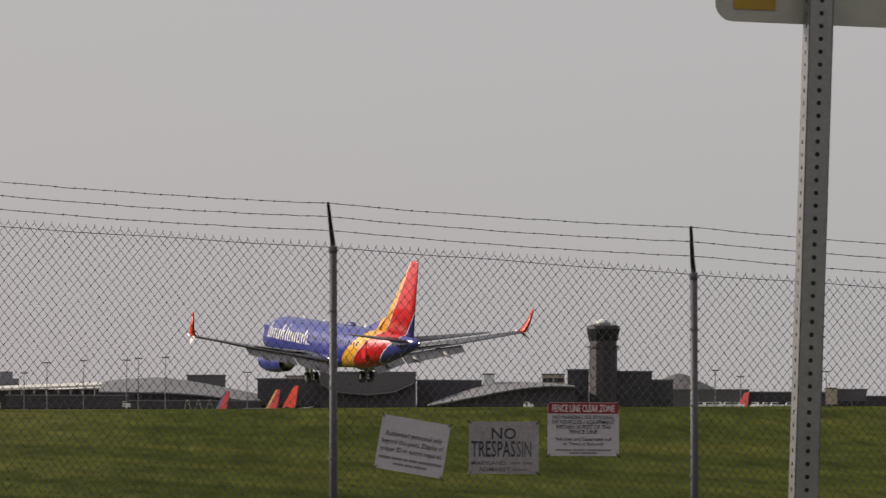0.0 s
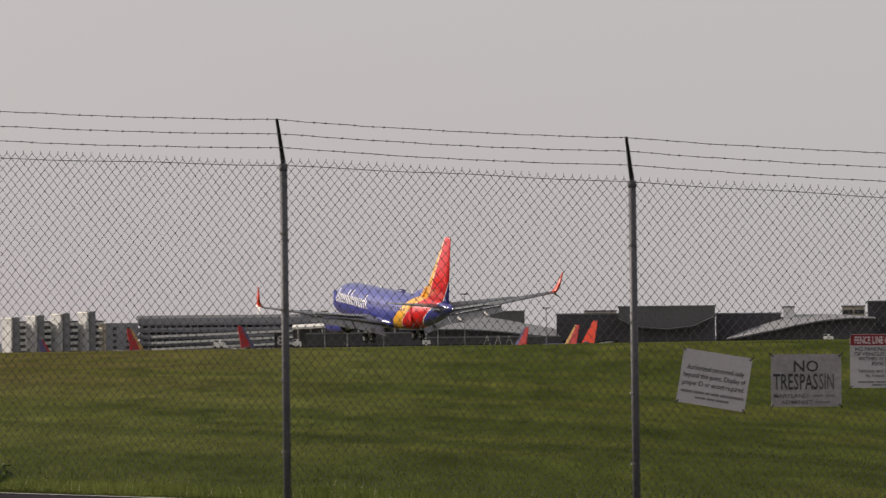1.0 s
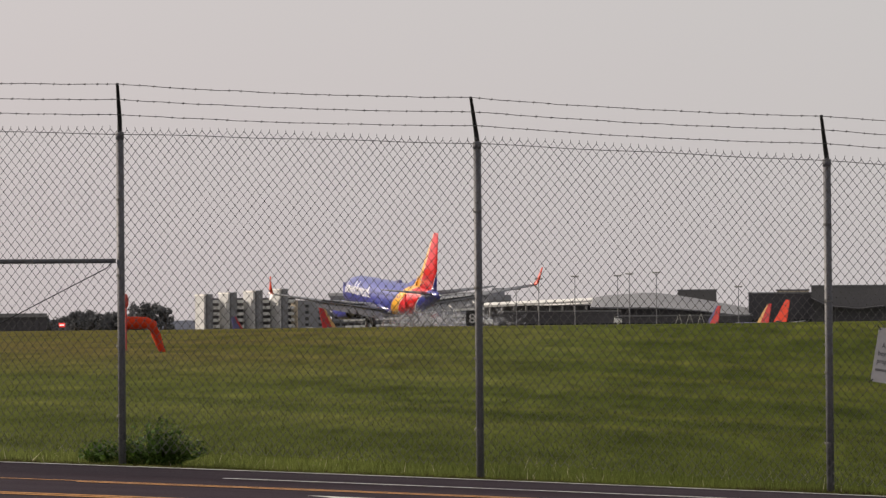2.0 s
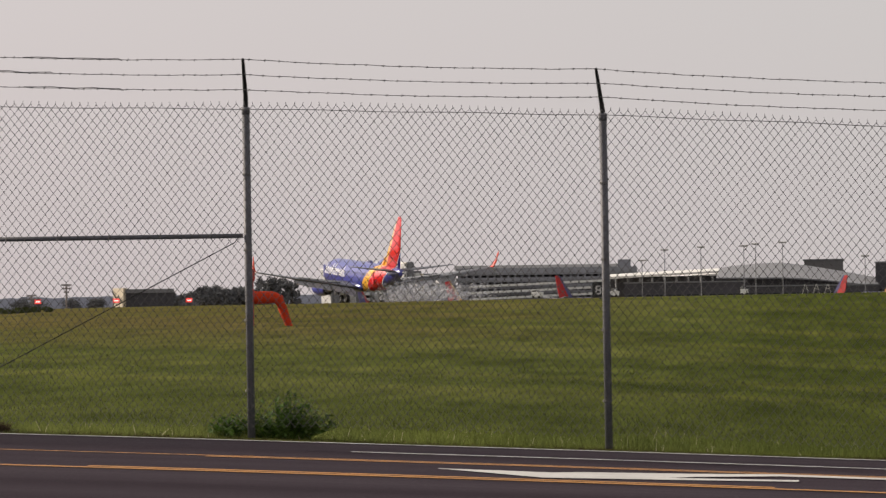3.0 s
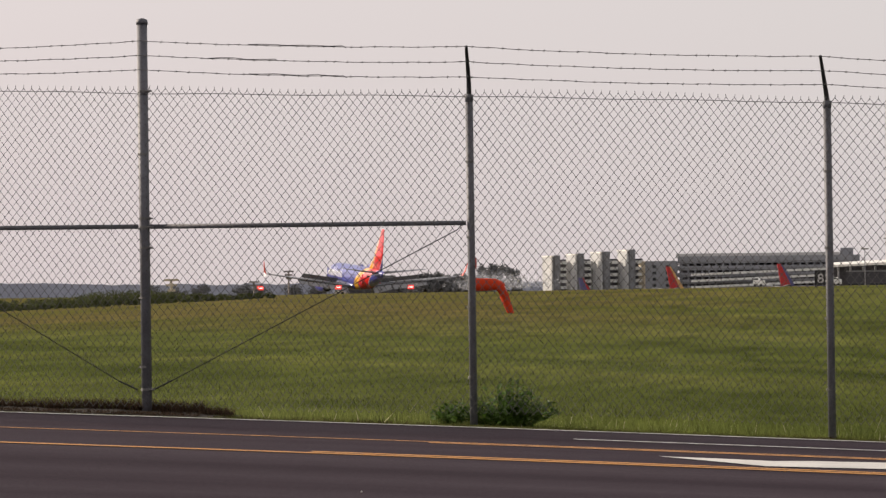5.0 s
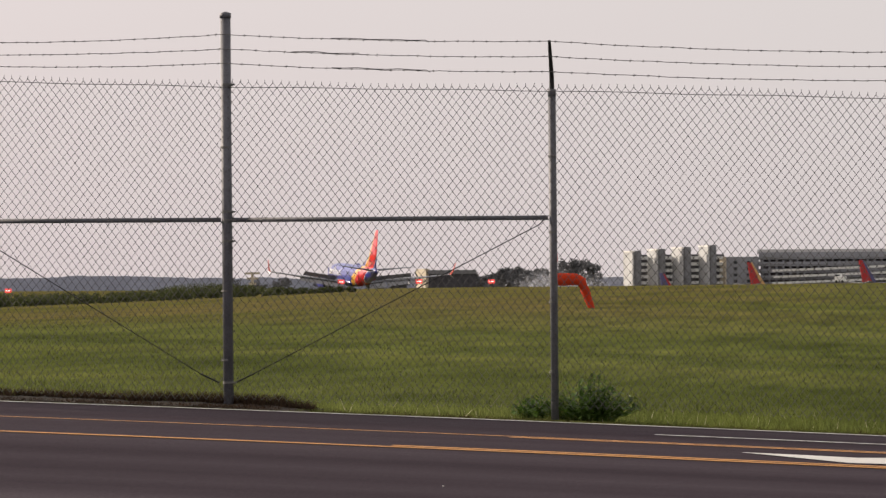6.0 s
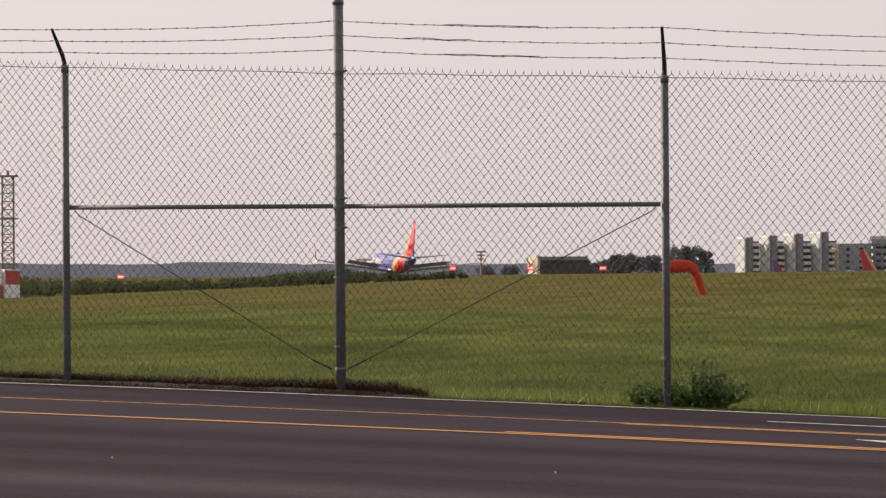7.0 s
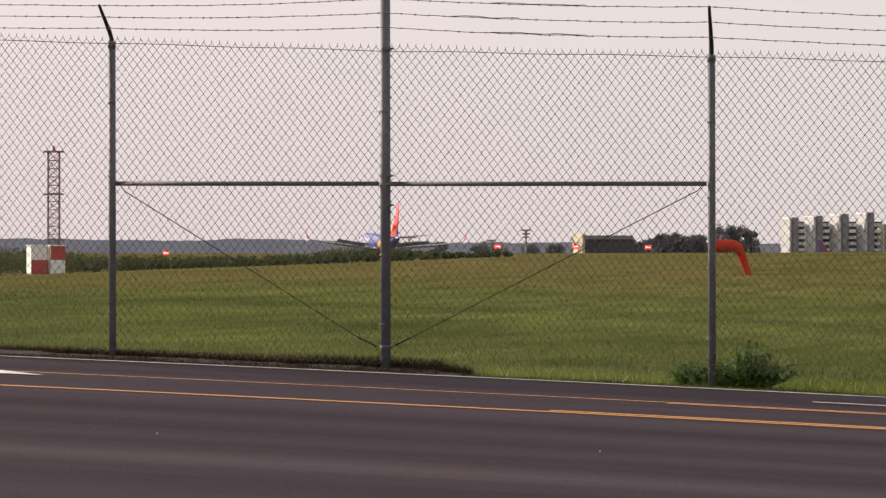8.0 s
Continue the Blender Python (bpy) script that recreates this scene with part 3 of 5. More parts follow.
        ob["kind"] = "stuff"
        # spliced second wire on the bay beside the corner post
        if s != 1:
            seg_pts = [v + Vector((0, -0.006, 0.008 + 0.004 * math.sin(k * 2.1))) for k, v in enumerate(path) if -6.65 < v.x < -5.7]
        else:
            seg_pts = [v + Vector((0, -0.006, 0.008 + 0.004 * math.sin(k * 2.1))) for k, v in enumerate(path) if -6.95 < v.x < -6.2]
        if len(seg_pts) > 1:
            seg_pts.append(seg_pts[-1] + Vector((0.03, -0.005, -0.02)))
            part("splice_wire", tubed(seg_pts, 0.0034, 5), M["wire"], strand)


build_fence()


# ---- fence signs ----
def lettering(text, size, x, z, material, parent, width=None, align="LEFT", shear=0.0, label=""):
    cu = bpy.data.curves.new("lettering", "FONT")
    cu.body, cu.size, cu.align_x, cu.shear, cu.resolution_u = text, size, align, shear, 2
    cu.offset = size * 0.012
    tmp = new("lettering", cu)
    bpy.context.view_layer.update()
    me = bpy.data.meshes.new_from_object(tmp.evaluated_get(bpy.context.evaluated_depsgraph_get()))
    bpy.data.objects.remove(tmp)
    bpy.data.curves.remove(cu)
    xs = [v.co.x for v in me.vertices]
    w = max(xs) - min(xs)
    sx = width / w if width else 1.0
    mid = (max(xs) + min(xs)) / 2
    for v in me.vertices:
        v.co = ((v.co.x - mid) * sx + x, -0.0052, v.co.y + z)
    ob = finish(new("lettering", me), material)
    ob.parent = parent
    if label:
        ob["label"] = label
    return ob


def bars(spans, h, z, material, parent):
    for x0, x1 in spans:
        part("worn_text", boxed(((x0 + x1) / 2, -0.0045, z), (x1 - x0, 0.002, h)), material, parent)


def plate(name, label, w, h, m, material):
    root = thing(name, label, "sign", "fence signs", m)
    bm = boxed((0, 0, 0), (w, 0.004, h))
    es = [e for e in bm.edges if abs(e.verts[0].co.y - e.verts[1].co.y) > 0.001]
    bmesh.ops.bevel(bm, geom=es, offset=0.018, segments=3, affect="EDGES", profile=0.5)
    part("panel", bm, material, root)
    for sx in (-1, 1):
        for sz in (-1, 1):
            part("tie", tubed([(sx * (w / 2 - 0.02), -0.006, sz * (h / 2 - 0.02)), (sx * (w / 2 + 0.012), 0.006, sz * (h / 2 + 0.012))], 0.006, 6), M["black"], root)
    return root


SIGN_Y = FENCE_Y - 0.02
s1 = plate("notice_sign", "faded white notice hanging askew on the fence", 0.585, 0.46, pose(2.05, SIGN_Y, EYE[2] - 0.335, 0, 9.6, 0), M["sign_white"])
for k, line in enumerate(("Authorized personnel only", "beyond this point. Display of", "proper ID or escort required.")):
    lettering(line, 0.06, 0.0, 0.062 - k * 0.066, M["ink_mid"], s1, 0.53 if k else 0.49)
bars([(-0.27, -0.17), (-0.16, -0.07), (-0.06, -0.02), (-0.01, 0.06), (0.07, 0.27)], 0.02, -0.125, M["ink_faded"], s1)
bars([(-0.14, -0.05), (-0.04, 0.03), (0.04, 0.15)], 0.018, -0.17, M["ink_faded"], s1)
s2 = plate("warning_sign", "weathered grey no trespassing sign on chain link", 0.595, 0.445, pose(2.828, SIGN_Y, EYE[2] - 0.346, 0, 0.2, 0), M["sign_grey"])
lettering("NO", 0.135, 0.0, 0.075, M["ink"], s2, 0.21)
for text, x, w, mat in (("TRES", -0.172, 0.215, "ink"), ("PAS", 0.022, 0.150, "ink"), ("SIN", 0.172, 0.125, "ink_mid")):
    lettering(text, 0.19, x, -0.075, M[mat], s2, w)
lettering("MARYLAND", 0.048, -0.13, -0.145, M["ink_mid"], s2, 0.29)
bars([(0.06, 0.14), (0.16, 0.24)], 0.02, -0.13, M["ink_faded"], s2)
lettering("ADMINIST", 0.048, -0.08, -0.2, M["ink_mid"], s2, 0.27)
bars([(0.075, 0.2)], 0.022, -0.185, M["ink_faded"], s2)
s3 = plate("clear_zone_sign", "white and red fence line clear zone sign", 0.61, 0.455, pose(3.507, SIGN_Y, EYE[2] - 0.187, 0, 0.3, 0), M["sign_white"])
part("red_band", boxed((0, -0.003, 0.178), (0.604, 0.003, 0.092)), M["sign_red"], s3, "dark red header band")
lettering("FENCE LINE CLEAR ZONE", 0.085, 0, 0.148, M["ink_white"], s3, 0.53)
for k, (line, w) in enumerate((("NO PARKING OR STAGING", 0.52), ("OF VEHICLES / EQUIPMENT", 0.54), ("WITHIN 10 FEET OF THE", 0.47), ("FENCE LINE", 0.24))):
    lettering(line, 0.046, 0, 0.085 - k * 0.041, M["ink"], s3, w)
for k, (line, w) in enumerate((("Vehicles and Equipment will", 0.48), ("be Towed or Removed", 0.34))):
    lettering(line, 0.042, 0, -0.098 - k * 0.04, M["ink_mid"], s3, w)
bars([(-0.24, -0.1), (-0.09, 0.02), (0.03, 0.24)], 0.014, -0.178, M["ink_faded"], s3)
bars([(-0.12, -0.03), (-0.02, 0.12)], 0.014, -0.203, M["ink_faded"], s3)


# ---- near sign post ----
def near_sign():
    d = 7.70
    def at(px, py):
        x, y = spot(0.06852 + (px - 784) / F, d)
        return (x + 0.046, y), EYE[2] + (720.5 - py) / F * d
    (bx, by), bz = at(1419, 882)
    (tx, ty), tz = at(1449, 20)
    lean = math.degrees(math.atan2(tx - bx, tz - bz))
    root = thing("road_sign", "roadside sign seen from behind on a perforated steel post", "sign", at=pose(bx, by, bz, 0, lean, 5))
    h0, h1, w = -1.05, tz - bz + 0.75, 0.049
    holes = np.arange(-0.4, h1 - 0.02, 0.0254)
    # faces of the square tube, pierced: strips beside the holes and webs between them
    bm = bmesh.new()
    t, r = 0.0028, 0.0056
    for turn in range(4):
        m = Matrix.Rotation(turn * math.pi / 2, 4, "Z")
        for s in (-1, 1):
            box(bm, m @ Vector((s * (w / 4 + r / 2), -w / 2 + t / 2, (h0 + h1) / 2)), (w / 2 - r, t, h1 - h0), m)
        box(bm, m @ Vector((0, -w / 2 + t / 2, (h0 - 0.4) / 2)), (2 * r, t, -0.4 - h0), m)
        for z in holes:
            corner = math.atan2(0.0127, r)
            angles = [q + o for q, o in ((0, 0), (0, corner / 2), (0, corner), (math.pi / 2, 0), (math.pi, -corner), (math.pi, -corner / 2))]
            angles += [q + math.pi for q in angles]
            n = len(angles)
            ring_v = [(r * 0.86 * math.cos(q), z + 0.0127 + r * 0.86 * math.sin(q)) for q in angles]
            out_v = []
            for q in angles:
                c, s_ = math.cos(q), math.sin(q)
                k = min(r / max(abs(c), 1e-6), 0.0127 / max(abs(s_), 1e-6))
                out_v.append((k * c * 1.02, z + 0.0127 + k * s_))
            vi = [bm.verts.new(m @ Vector((u, -w / 2, v))) for u, v in ring_v]
            vo = [bm.verts.new(m @ Vector((u, -w / 2, v))) for u, v in out_v]
            for k in range(n):
                bm.faces.new((vi[k], vi[(k + 1) % n], vo[(k + 1) % n], vo[k]))
    part("perforated_post", bm, M["zinc"], root)
    # added black core; gives the holes the dark of the tube's inside
    part("hole_shade_core", boxed((0, 0, (h0 + h1) / 2), (w - 0.008, w - 0.008, h1 - h0)), M["black"], root)
    (sx, sy), sz = at(1249, 40)
    w_s, h_s = 0.61, 0.61
    z_low = sz - bz
    bm = boxed((0, 0, 0), (w_s, 0.003, h_s))
    es = [e for e in bm.edges if abs(e.verts[0].co.y - e.verts[1].co.y) > 0.001]
    bmesh.ops.bevel(bm, geom=es, offset=0.038, segments=6, affect="EDGES", profile=0.5)
    off = 0.098
    panel = part("sign_panel", bm, M["sign_back"], root)
    panel.matrix_basis = pose(off, w / 2 + 0.004, z_low + h_s / 2, 0, -lean + 1.4, 0)
    part("sticker", boxed((-0.225, -0.0035, -0.255), (0.085, 0.001, 0.05)), M["sticker"], panel, "yellow sticker with worn print")
    part("sticker_print", boxed((-0.225, -0.0045, -0.243), (0.07, 0.001, 0.012)), M["ink"], panel)
    for z in (z_low + 0.1, z_low + 0.5):
        part("bolt", tubed([(0, -w / 2 - 0.006, z), (0, w / 2 + 0.01, z)], 0.006, 8), M["steel"], root)


near_sign()

# ---- airliner ----
def ellipse(y, hw, zc, hh, n=28):
    return [(hw * math.cos(2 * math.pi * k / n), y, zc + hh * math.sin(2 * math.pi * k / n)) for k in range(n)]


FUSELAGE = [(16.6, 0.06, 2.72, 0.06), (16.35, 0.42, 2.74, 0.38), (15.9, 0.78, 2.80, 0.74), (15.1, 1.18, 2.95, 1.20), (14.2, 1.47, 3.12, 1.58), (13.0, 1.72, 3.26, 1.86),
            (11.4, 1.86, 3.32, 1.98), (9.0, 1.88, 3.33, 2.0), (4.0, 1.88, 3.33, 2.0), (-1.0, 1.88, 3.33, 2.0), (-4.5, 1.87, 3.35, 1.98), (-7.0, 1.76, 3.47, 1.85),
            (-9.5, 1.52, 3.68, 1.60), (-12.0, 1.16, 3.97, 1.25), (-14.3, 0.76, 4.25, 0.85), (-16.0, 0.42, 4.46, 0.48), (-16.9, 0.16, 4.58, 0.2)]


def hull(y):
    ys = [r[0] for r in FUSELAGE][::-1]
    return [float(np.interp(y, ys, [r[i] for r in FUSELAGE][::-1])) for i in (1, 2, 3)]


def aerofoil(p, chord, thick, incl=0.0, n=7, vertical=False):
    """A closed wing section: leading edge at p, chord running towards -y."""
    top, bot = [], []
    for k in range(n + 1):
        u = (k / n) ** 1.6
        h = thick * chord * (2.9 * math.sqrt(u) * (1 - u) + 0.04) * 0.5
        top.append((u, h))
        bot.append((u, -h * 0.8))
    ring = []
    for u, h in top + bot[::-1]:
        y, w = p[1] - u * chord, h - incl * u * chord
        ring.append((p[0] + h, y, p[2]) if vertical else (p[0], y, p[2] + w))
    return ring


SPOILERS, WINGS = [], []


def spoiler_pose(side, raised):
    return pose(side * 7.0, -0.95, 3.02 - 0.004 * raised, -raised, -7 * side, -19 * side)


def build_airliner():
    plane = thing("airliner", "blue twin-engine airliner with red and yellow tail landing", "airplane")
    body = part("fuselage", loft([ellipse(*s) for s in FUSELAGE]), M["livery"], plane, smooth=True)
    # windows, doors, cockpit glass
    win = bmesh.new()
    box(win, (0, 0, 0), (0.02, 0.24, 0.34), bevel=0.0)
    wm = bpy.data.meshes.new("cabin_window")
    win.to_mesh(wm)
    win.free()
    wm.materials.append(M["blue_glass"])
    for side in (-1, 1):
        for k in range(34):
            y = 11.2 - k * 0.56
            hw, zc, hh = hull(y)
            z = 3.85
            x = hw * math.sqrt(max(0.0, 1 - ((z - zc) / hh) ** 2))
            w = new("cabin_window", wm)
            w.parent = body
            w.matrix_basis = pose(side * x, y, z, 0, side * -15, 0)
        for y in (13.3, -8.6):
            hw, zc, hh = hull(y)
            x = hw * math.sqrt(1 - ((3.5 - zc) / hh) ** 2)
            part("cabin_door", boxed((side * (x - 0.03), y, 3.5), (0.07, 0.82, 1.75), None, 0.02), M["livery"], body)
        # wordmark as plain slanted strokes, joined in turn above and below
        bm = bmesh.new()

        def skin(y, z, out=0.022):
            hw, zc, hh = hull(y)
            return (side * (hw * math.sqrt(max(0.02, 1 - ((z - zc) / hh) ** 2)) + out), y, z)

        def stroke(ya, za, yb, zb, half):
            ring = []
            for u in range(5):
                y, z = ya + (yb - ya) * u / 4, za + (zb - za) * u / 4
                ring.append((bm.verts.new(skin(y + half, z)), bm.verts.new(skin(y - half, z))))
            for a, b in zip(ring, ring[1:]):
                bm.faces.new((a[0], a[1], b[1], b[0]))
        for k, tall in enumerate((1.75, 0.95, 0.95, 1.55, 1.65, 0.95, 0.95, 0.95, 1.45)):
            y0 = 12.5 - k * 1.06
            low = 3.25 - 0.02 * k
            for q in range(2):
                h = tall if q == 0 or tall < 1 else tall * 0.6
                stroke(y0 - q * 0.52, low, y0 - q * 0.52 - 0.22 * h, low + h, 0.12)
            z = low + (0.75 if k % 2 else 0.0)
            stroke(y0 - 0.16 * k % 2, z, y0 - 0.66, z + 0.2, 0.16)
        part("wordmark", bm, M["white"], body, "white slanted wordmark strokes")
    part("cockpit_window", loft([ellipse(15.62, 0.80, 3.03, 0.66, 20), ellipse(15.15, 1.08, 3.18, 0.88, 20)], False), M["glass"], body)
    part("antenna_dome", loft([ellipse(-1.6, 0.05, 5.3, 0.05, 14), ellipse(-2.0, 0.32, 5.33, 0.24, 14), ellipse(-2.8, 0.36, 5.35, 0.28, 14), ellipse(-3.5, 0.05, 5.3, 0.05, 14)]), M["blue"], body, smooth=True)
    for y in (8.0, 3.5, -5.5):
        bm = loft([[(-0.02, y + 0.25, 5.3), (0.02, y + 0.25, 5.3), (0.02, y - 0.2, 5.3), (-0.02, y - 0.2, 5.3)], [(-0.01, y - 0.05, 5.68), (0.01, y - 0.05, 5.68), (0.01, y - 0.2, 5.68), (-0.01, y - 0.2, 5.68)]])
        part("blade_antenna", bm, M["white"], body)
    # wing box fairing
    part("belly_fairing", loft([ellipse(6.5, 0.3, 1.9, 0.3), ellipse(4.5, 1.7, 1.95, 0.75), ellipse(0.5, 2.0, 1.95, 0.85), ellipse(-2.5, 1.6, 1.95, 0.65), ellipse(-4.6, 0.3, 2.1, 0.3)]), M["livery"], body, smooth=True)
    for side in (-1, 1):
        st = [(1.2, 5.6, 1.95, 7.9, 0.13), (2.4, 4.7, 2.1, 6.9, 0.13), (5.6, 2.6, 2.62, 4.6, 0.12), (11.0, -0.55, 3.5, 3.1, 0.11), (17.0, -3.75, 4.62, 1.65, 0.10)]
        wing = part("wing", loft([aerofoil((side * x, y, z), c, th, 0.02) for x, y, z, c, th in st]), M["wing"], plane, smooth=True)
        WINGS.append((side, wing))
        # lowered flaps, slats, aileron line
        for (xa, ya, za), (xb, yb, zb), ch, name in (((2.3, -1.95, 1.75), (5.5, -1.75, 2.38), 1.7, "flap"), ((5.7, -1.75, 2.42), (11.2, -3.35, 3.35), 1.35, "flap")):
            rings = [aerofoil((side * x, y, z), c, 0.11, 0.62) for x, y, z, c in ((xa, ya, za, ch), (xb, yb, zb, ch * 0.72))]
            part(name, loft(rings), M["wing_dark"], wing, "lowered grey wing flap")
        for (xa, ya, za), (xb, yb, zb) in (((2.6, 4.85, 2.0), (4.2, 3.8, 2.25)), ((5.6, 2.9, 2.5), (16.2, -3.0, 4.35))):
            part("slat", loft([aerofoil((side * x, y, z), 0.55, 0.22, -0.15) for x, y, z in ((xa, ya, za), (xb, yb, zb))]), M["steel"], wing)
        for x, y, z in ((3.6, -2.2, 1.75), (6.6, -2.6, 2.2), (9.4, -3.4, 2.7)):
            fairing = part("flap_fairing", loft([ellipse(y + 2.0, 0.04, z + 0.3, 0.04, 10), ellipse(y + 0.8, 0.2, z + 0.12, 0.26, 10), ellipse(y - 0.6, 0.16, z - 0.2, 0.22, 10), ellipse(y - 1.5, 0.03, z - 0.45, 0.03, 10)]), M["wing_dark"], wing, smooth=True)
            fairing.location.x = side * x
        up = [(17.0, -3.75, 4.62, 1.65), (17.22, -4.05, 4.85, 1.40), (17.40, -4.6, 5.4, 1.05), (17.62, -5.6, 6.85, 0.42)]
        wl = part("winglet", loft([[(side * (x + dx), y - u * c, z) for u, dx in ((0, 0), (0.4, 0.05), (1, 0), (0.4, -0.05))] for x, y, z, c in up]), M["orange"], wing, "orange-red upturned winglet", smooth=True)
        lo = [(17.0, -3.9, 4.60, 1.1), (17.35, -4.6, 4.25, 0.65), (17.6, -5.1, 3.95, 0.2)]
        part("lower_winglet", loft([[(side * (x + dx), y - u * c, z) for u, dx in ((0, 0), (0.4, 0.04), (1, 0), (0.4, -0.04))] for x, y, z, c in lo]), M["white"], wl)
        part("tip_light", tubed([(side * 17.0, -3.7, 4.66), (side * 17.05, -3.5, 4.66)], 0.08, 8), M["white_light"], wing)
        # engine
        cx, cz = side * 4.83, 1.55
        prof = [(5.7, 0.90), (5.78, 1.0), (5.55, 1.12), (4.6, 1.22), (3.4, 1.18), (2.0, 0.98), (1.3, 0.84)]
        eng = part("engine", loft([[(cx + r * math.cos(a), y, cz + r * (1.0 if math.sin(a) > 0 else 0.92) * math.sin(a)) for a in [2 * math.pi * k / 24 for k in range(24)]] for y, r in prof], False), M["livery"], plane, smooth=True)
        part("fan", tubed([(cx, 5.3, cz), (cx, 5.2, cz)], 0.9, 20), M["black"], eng)
        part("exhaust_core", tubed([(cx, 2.7, cz), (cx, 1.3, cz), (cx, 0.6, cz), (cx, 0.0, cz)], [0.62, 0.52, 0.36, 0.05], 18), M["steel"], eng, "bare metal exhaust cone", smooth=True)
        part("exhaust_ring", tubed([(cx, 1.36, cz), (cx, 1.3, cz)], [0.845, 0.835], 22), M["black"], eng)
        bm = bmesh.new()
        for k in range(7):
            box(bm, (cx + side * 1.19, 4.6 - k * 0.2, cz + 0.3), (0.06, 0.11, 0.2 if k % 3 else 0.12))
        part("engine_lettering", bm, M["white"], eng)
        part("pylon", loft([[(cx - 0.16, 5.2, cz + 1.0), (cx + 0.16, 5.2, cz + 1.0), (cx + 0.16, 1.6, cz + 0.75), (cx - 0.16, 1.6, cz + 0.75)], [(cx - 0.12, 3.6, cz + 1.25), (cx + 0.12, 3.6, cz + 1.25), (cx + 0.12, 0.8, cz + 0.95), (cx - 0.12, 0.8, cz + 0.95)]]), M["wing"], eng)
        # tailplane
        st = [(0.5, -11.7, 4.62, 4.2, 0.09), (3.5, -13.6, 4.98, 2.9, 0.09), (7.15, -15.9, 5.45, 1.3, 0.09)]
        part("tailplane", loft([aerofoil((side * x, y, z), c, th) for x, y, z, c, th in st]), M["wing"], plane, smooth=True)
        # main gear
        gx = side * 2.86
        gear = part("main_gear", tubed([(gx, 0.0, 0.2), (gx, 0.05, 1.4), (gx * 0.98, 0.1, 2.1)], [0.11, 0.13, 0.15], 10), M["steel"], plane, smooth=True)
        part("axle", tubed([(gx - 0.6, 0, 0.21), (gx + 0.6, 0, 0.21)], 0.09, 8), M["steel"], gear)
        part("side_brace", tubed([(gx, 0.05, 1.0), (gx - side * 1.3, 0.1, 2.0)], 0.06, 8), M["steel"], gear)
        part("gear_door", boxed((gx + side * 0.42, 0.05, 1.35), (0.05, 0.9, 1.1), None, 0.015), M["white"], gear)
        for dx in (-0.43, 0.43):
            w = part("wheel", tubed([(gx + dx - 0.19, 0, 0.21), (gx + dx - 0.14, 0, 0.21), (gx + dx + 0.14, 0, 0.21), (gx + dx + 0.19, 0, 0.21)], [0.46, 0.56, 0.56, 0.46], 22), M["rubber"], gear, "black main wheel tyre", smooth=False)
            part("rim", tubed([(gx + dx - 0.2, 0, 0.21), (gx + dx + 0.2, 0, 0.21)], 0.26, 14), M["steel"], w)
        # spoiler, hinged at its front edge
        sp = part("spoiler", boxed((0, -0.45, 0.0), (7.2, 0.9, 0.05), None, 0.01), M["wing_dark"], plane, "raised grey wing spoiler")
        sp.matrix_basis = spoiler_pose(side, 0)
        SPOILERS.append((side, sp))
    # fin and dorsal fillet
    st = [(-8.7, 5.0, 7.0, 0.085), (-10.9, 7.6, 5.0, 0.085), (-14.75, 11.85, 1.65, 0.085), (-15.05, 12.0, 1.15, 0.05)]
    part("fin", loft([aerofoil((0, y, z), c, th, vertical=True) for y, z, c, th in st]), M["livery"], plane, smooth=True)
    part("dorsal_fillet", loft([[(0.28, -8.6, 5.05), (-0.28, -8.6, 5.05), (-0.02, -9.9, 6.5), (0.02, -9.9, 6.5)], [(0.03, -5.4, 5.2), (-0.03, -5.4, 5.2), (-0.02, -5.6, 5.3), (0.02, -5.6, 5.3)]]), M["livery"], plane)
    part("tail_cone", tubed([(0, -16.8, 4.58), (0, -17.1, 4.6)], [0.17, 0.10], 12), M["steel"], plane)
    # nose gear
    gear = part("nose_gear", tubed([(0, 12.6, 0.36), (0, 12.7, 1.6)], 0.08, 8), M["steel"], plane)
    for dx in (-0.2, 0.2):
        part("nose_wheel", tubed([(dx - 0.09, 12.6, 0.35), (dx + 0.09, 12.6, 0.35)], 0.35, 18), M["rubber"], gear)
    return plane


airliner = build_airliner()
HEADING = 24.06                       # track, degrees to the left of +y
TOUCH = (-7.4, 419.5)
FLIGHT = [  # seconds, metres along the runway, wheels against the eye's level, nose-up pitch, bank to the left, nose left of +y
    (0.0, -56.0, 2.6, 4.7, 1.2, 23.0), (0.5, -26.6, 1.6, 4.9, 2.0, 23.0), (1.0, 3.6, 0.55, 5.2, 2.4, 23.0), (1.5, 34.1, 0.1, 4.8, 2.2, 23.4), (3.0, 127.2, -0.3, 3.2, 0.5, 24.2), (3.5, 158.8, -0.5, 3.0, 0.0, 24.4),
    (4.0, 190.4, -0.85, 3.0, -0.6, 24.6), (4.5, 223.2, -1.2, 3.1, -1.1, 24.8), (5.0, 255.0, -1.5, 3.0, -1.2, 25.0), (6.5, 348.8, -2.1, 1.4, -1.2, 25.6), (7.0, 380.4, -2.15, 1.2, -1.2, 25.9), (7.5, 411.2, -2.2, 1.2, -1.2, 26.1),
    (8.0, 441.7, -2.35, 1.2, -1.2, 26.3),
]
# how far the wings settle as the lift goes, in degrees
SETTLE = [(0.0, 0.0), (1.3, 0.0), (3.0, 0.9), (4.4, 1.6), (4.8, 2.6), (8.0, 3.0)]


